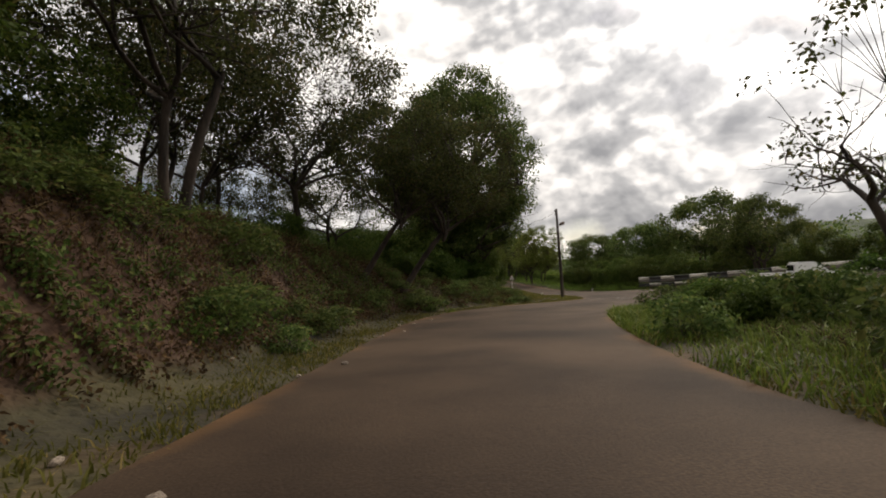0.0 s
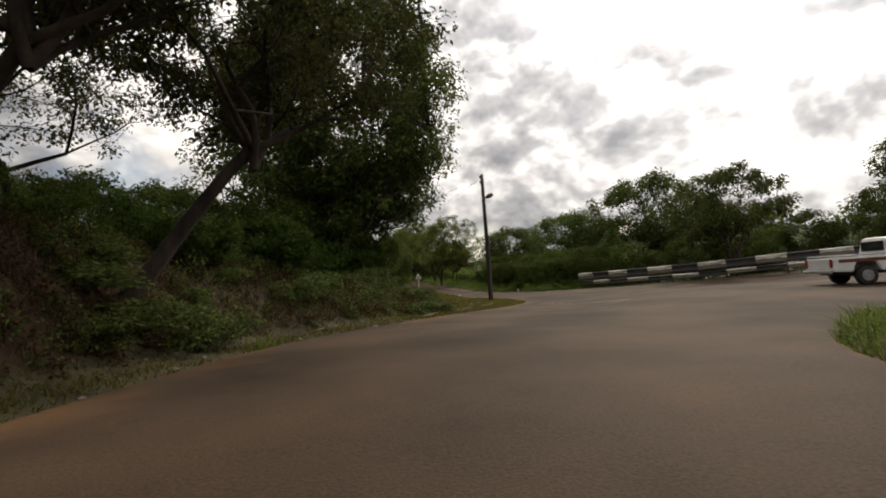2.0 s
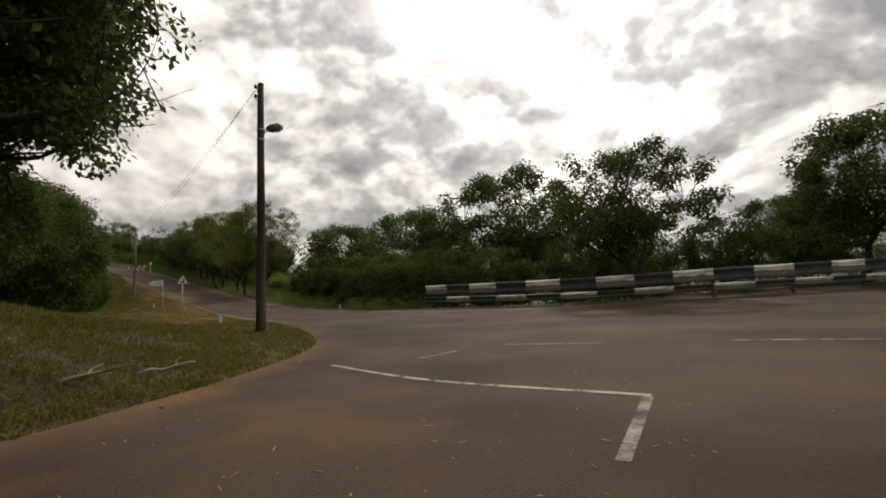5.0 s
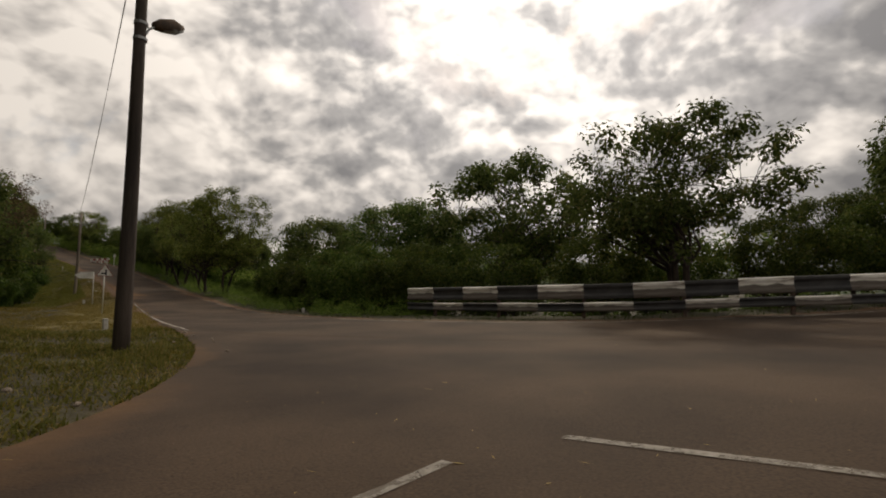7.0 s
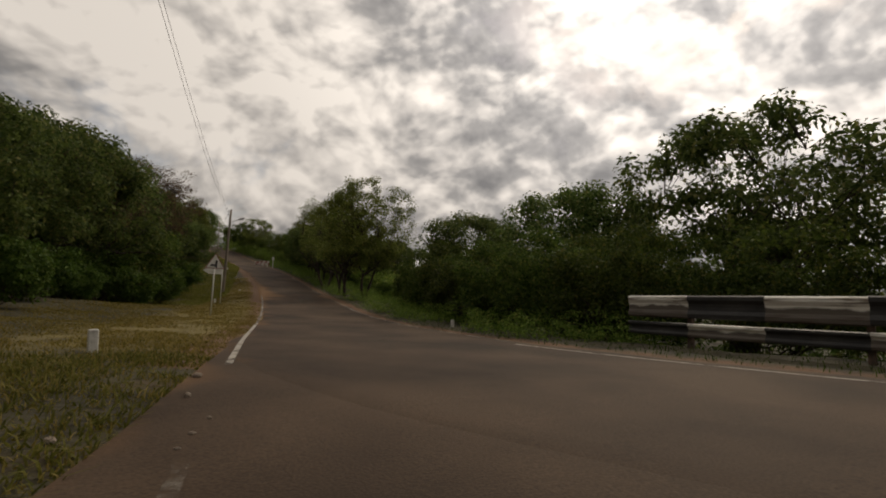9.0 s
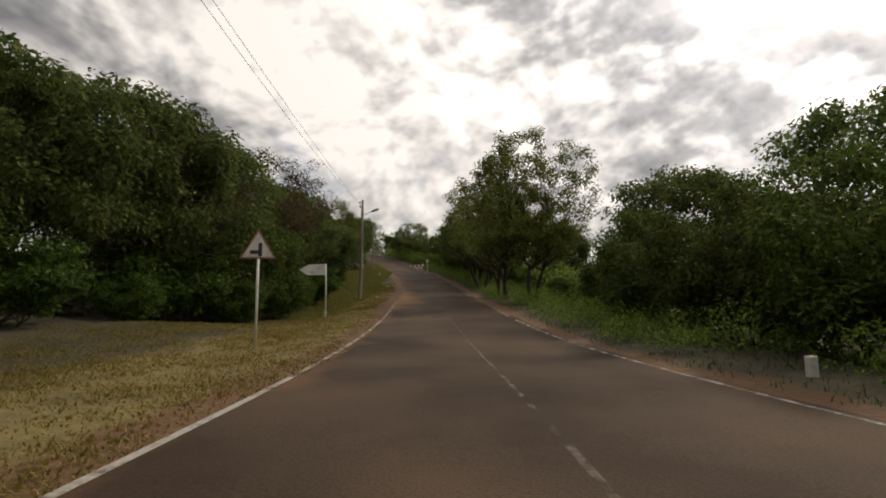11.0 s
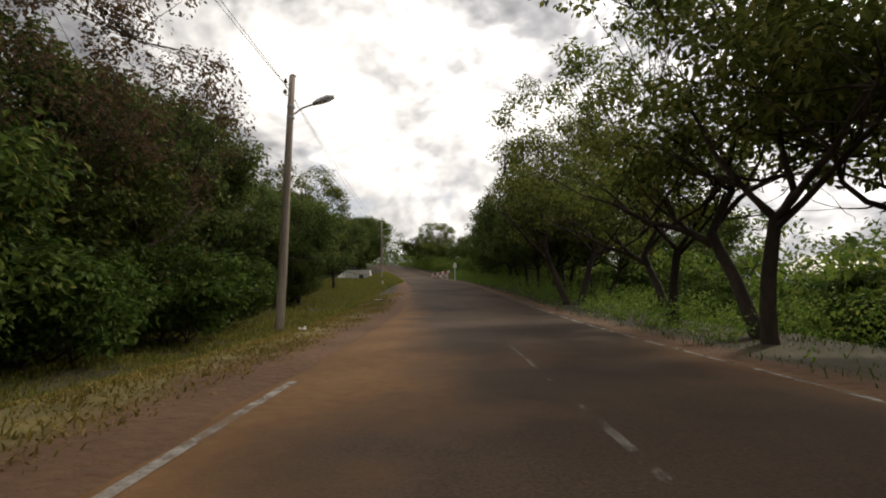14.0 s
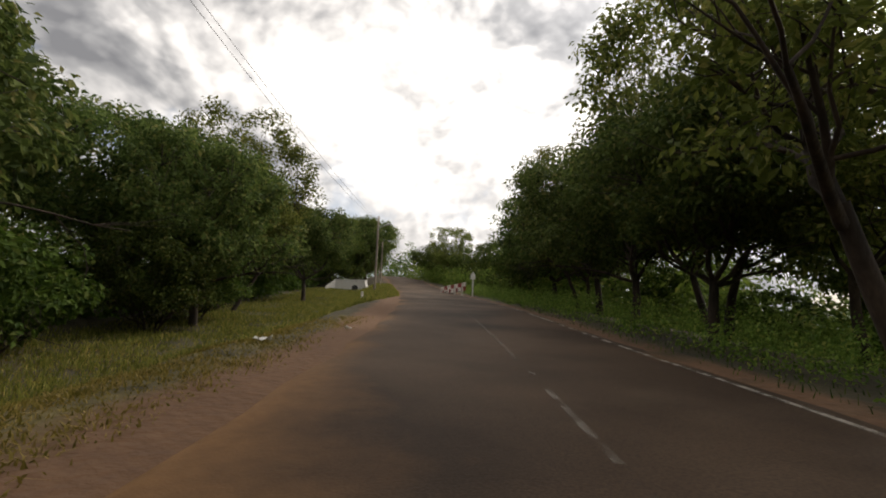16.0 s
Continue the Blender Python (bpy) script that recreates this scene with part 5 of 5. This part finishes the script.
    bmesh.ops.translate(ws, verts=[v for v in r["geom"] if isinstance(v, bmesh.types.BMVert)], vec=(0.012, 0, 0.012))
    part("windscreen", ws, CAR_GLASS, root, "dark windscreen")
    part("rear_window", boxed(-0.645, 0, 1.42, 0.02, 1.12, 0.36, 0.004), CAR_GLASS, root)
    part("front_bumper", boxed(2.55, 0, 0.52, 0.24, 1.66, 0.26, 0.06), TRIM_BLACK, root, "black front bumper")
    part("grille", boxed(2.56, 0, 0.84, 0.06, 0.82, 0.16, 0.02), TRIM_BLACK, root)
    part("rear_bumper", boxed(-2.68, 0, 0.55, 0.16, 1.56, 0.14, 0.03), GALV, root)
    part("tailgate", boxed(-2.615, 0, 0.84, 0.03, 1.26, 0.40, 0.01), CAR_WHITE, root)
    part("axle", rod([(rear, -0.62, wr), (rear, 0.62, wr)], 0.06, 8), TRIM_BLACK, root)
    part("underbody", boxed(0, 0, 0.48, 4.6, 1.1, 0.16, 0.03), TRIM_BLACK, root)


build_pickup(5.0, -21.0, -26)

# ---------------------------------------------------------------- litter and stones
PAPER = mixed("crumpled_white_paper", (0.55, 0.54, 0.50), (0.75, 0.74, 0.70), 6.0, bump=0.4, rough=0.8)
PEBBLE = mixed("pale_stone", (0.16, 0.12, 0.09), (0.34, 0.28, 0.22), 5.0, bump=0.5, rough=0.9, random=0.3)


def build_litter(x, y, size, seed):
    rnd = random.Random(seed)
    root = thing("litter", "crumpled scrap of white paper on the verge", "litter", m=pose(x, y, ground_at(x, y) + 0.03, 0, 0, seed * 50))
    bm = bmesh.new()
    bmesh.ops.create_grid(bm, x_segments=5, y_segments=5, size=size)
    for v in bm.verts:
        v.co += Vector((rnd.gauss(0, size * 0.12), rnd.gauss(0, size * 0.12), abs(rnd.gauss(0, size * 0.35))))
    r = bmesh.ops.solidify(bm, geom=bm.faces[:], thickness=0.004)
    part("scrap", bm, PAPER, root)


for x, y, s, k in [(-2.2, 53.9, 0.12, 1), (-2.1, 41.0, 0.08, 2), (-1.3, 56.5, 0.07, 3)]:
    build_litter(x, y, s, k)


def build_fallen_branch(x, y, turn, length, seed):
    rnd = random.Random(seed)
    pts, rad, p = [], [], Vector((0, 0, 0.03))
    for i in range(6):
        pts.append(p.copy())
        rad.append(0.035 * (1 - 0.13 * i))
        p += Vector((length / 5, rnd.gauss(0, 0.06), rnd.gauss(0.012, 0.02)))
    root = thing("fallen_branch", "pale dead branch lying in the roadside grass", "branch", "fallen branches", pose(x, y, ground_at(x, y), 0, 0, turn))
    part("stem", rod(pts, rad, 7), DEAD_WOOD, root, smooth_shade=True)
    for k in (2, 3):
        q = pts[k]
        side = rnd.choice((-1, 1))
        part("twig", rod([q, q + Vector((0.12, side * 0.14, 0.05)), q + Vector((0.3, side * 0.22, 0.09))], [0.016, 0.011, 0.006], 5), DEAD_WOOD, root)


DEAD_WOOD = mixed("bleached_dead_wood", (0.13, 0.10, 0.075), (0.30, 0.25, 0.20), 5.0, bump=0.4, bump_scale=40, rough=0.9, stretch=(0.3, 1, 1))
for x, y, t, l in [(-8.9, -11.6, 20, 0.9), (-8.0, -11.0, 35, 1.1), (-10.4, -14.0, -10, 0.7), (-12.6, -16.3, 50, 0.9), (-16.4, -19.2, 30, 0.8)]:
    build_fallen_branch(x, y, t, l, int(-x * 10))


def scatter_stones():
    rnd = random.Random(31)
    me = []
    for k in range(4):
        bm = bmesh.new()
        bmesh.ops.create_icosphere(bm, subdivisions=2, radius=1.0)
        for v in bm.verts:
            v.co *= 1 + 0.28 * noise.noise(v.co * 1.4 + Vector((k * 7, 0, 0)))
            v.co.z *= 0.6
        m = bpy.data.meshes.new("stone")
        bm.to_mesh(m)
        bm.free()
        m.materials.append(PEBBLE)
        me.append(m)
    for i in range(90):
        p = SL[rnd.randrange(12, SIDE_N - 4)]
        x, y = p[0] + rnd.uniform(-1.6, 0.9), p[1] + rnd.uniform(-0.8, 1.6)
        ob = tagged(new("stone", me[i % 4]), "small pale stone at the road edge", "stone", "stones along the road edge")
        z = max(ground_at(x, y), float(road_z([x], [y])[0]))
        s = rnd.uniform(0.02, 0.07)
        ob.matrix_basis = pose(x, y, z + s * 0.3, 0, 0, rnd.uniform(0, 360)) @ Matrix.Diagonal((s, s * rnd.uniform(0.6, 1), s, 1))


scatter_stones()


def scatter_straw():
    """Wisps of straw and dry leaves blown over the junction."""
    g = np.random.RandomState(12)
    n = 900
    x, y = g.normal(-6.5, 6.0, n), g.normal(-17, 5.0, n)
    e, _, _ = off_road(x, y)
    x, y = x[e <= 0], y[e <= 0]
    n = len(x)
    z = road_z(x, y) + 0.014
    t, l, w = g.uniform(0, np.pi, n), 0.01 + 0.07 * g.rand(n) ** 3, 0.003 + 0.008 * g.rand(n) ** 2
    a = np.stack([np.cos(t), np.sin(t), 0.06 * g.rand(n)], 1) * l[:, None]
    b = np.stack([-np.sin(t), np.cos(t), 0 * t], 1) * w[:, None]
    c = np.stack([x, y, z], 1)
    v = np.stack([c - a, c + b, c + a, c - b], 1).reshape(-1, 3)
    i = np.arange(n) * 4
    tagged(mesh_object("straw", v, np.stack([i, i + 1, i + 2, i + 3], 1), DRY_GRASS, smooth_shade=False), "wisps of straw and dry leaves on the asphalt", "straw", kind="stuff")


scatter_straw()
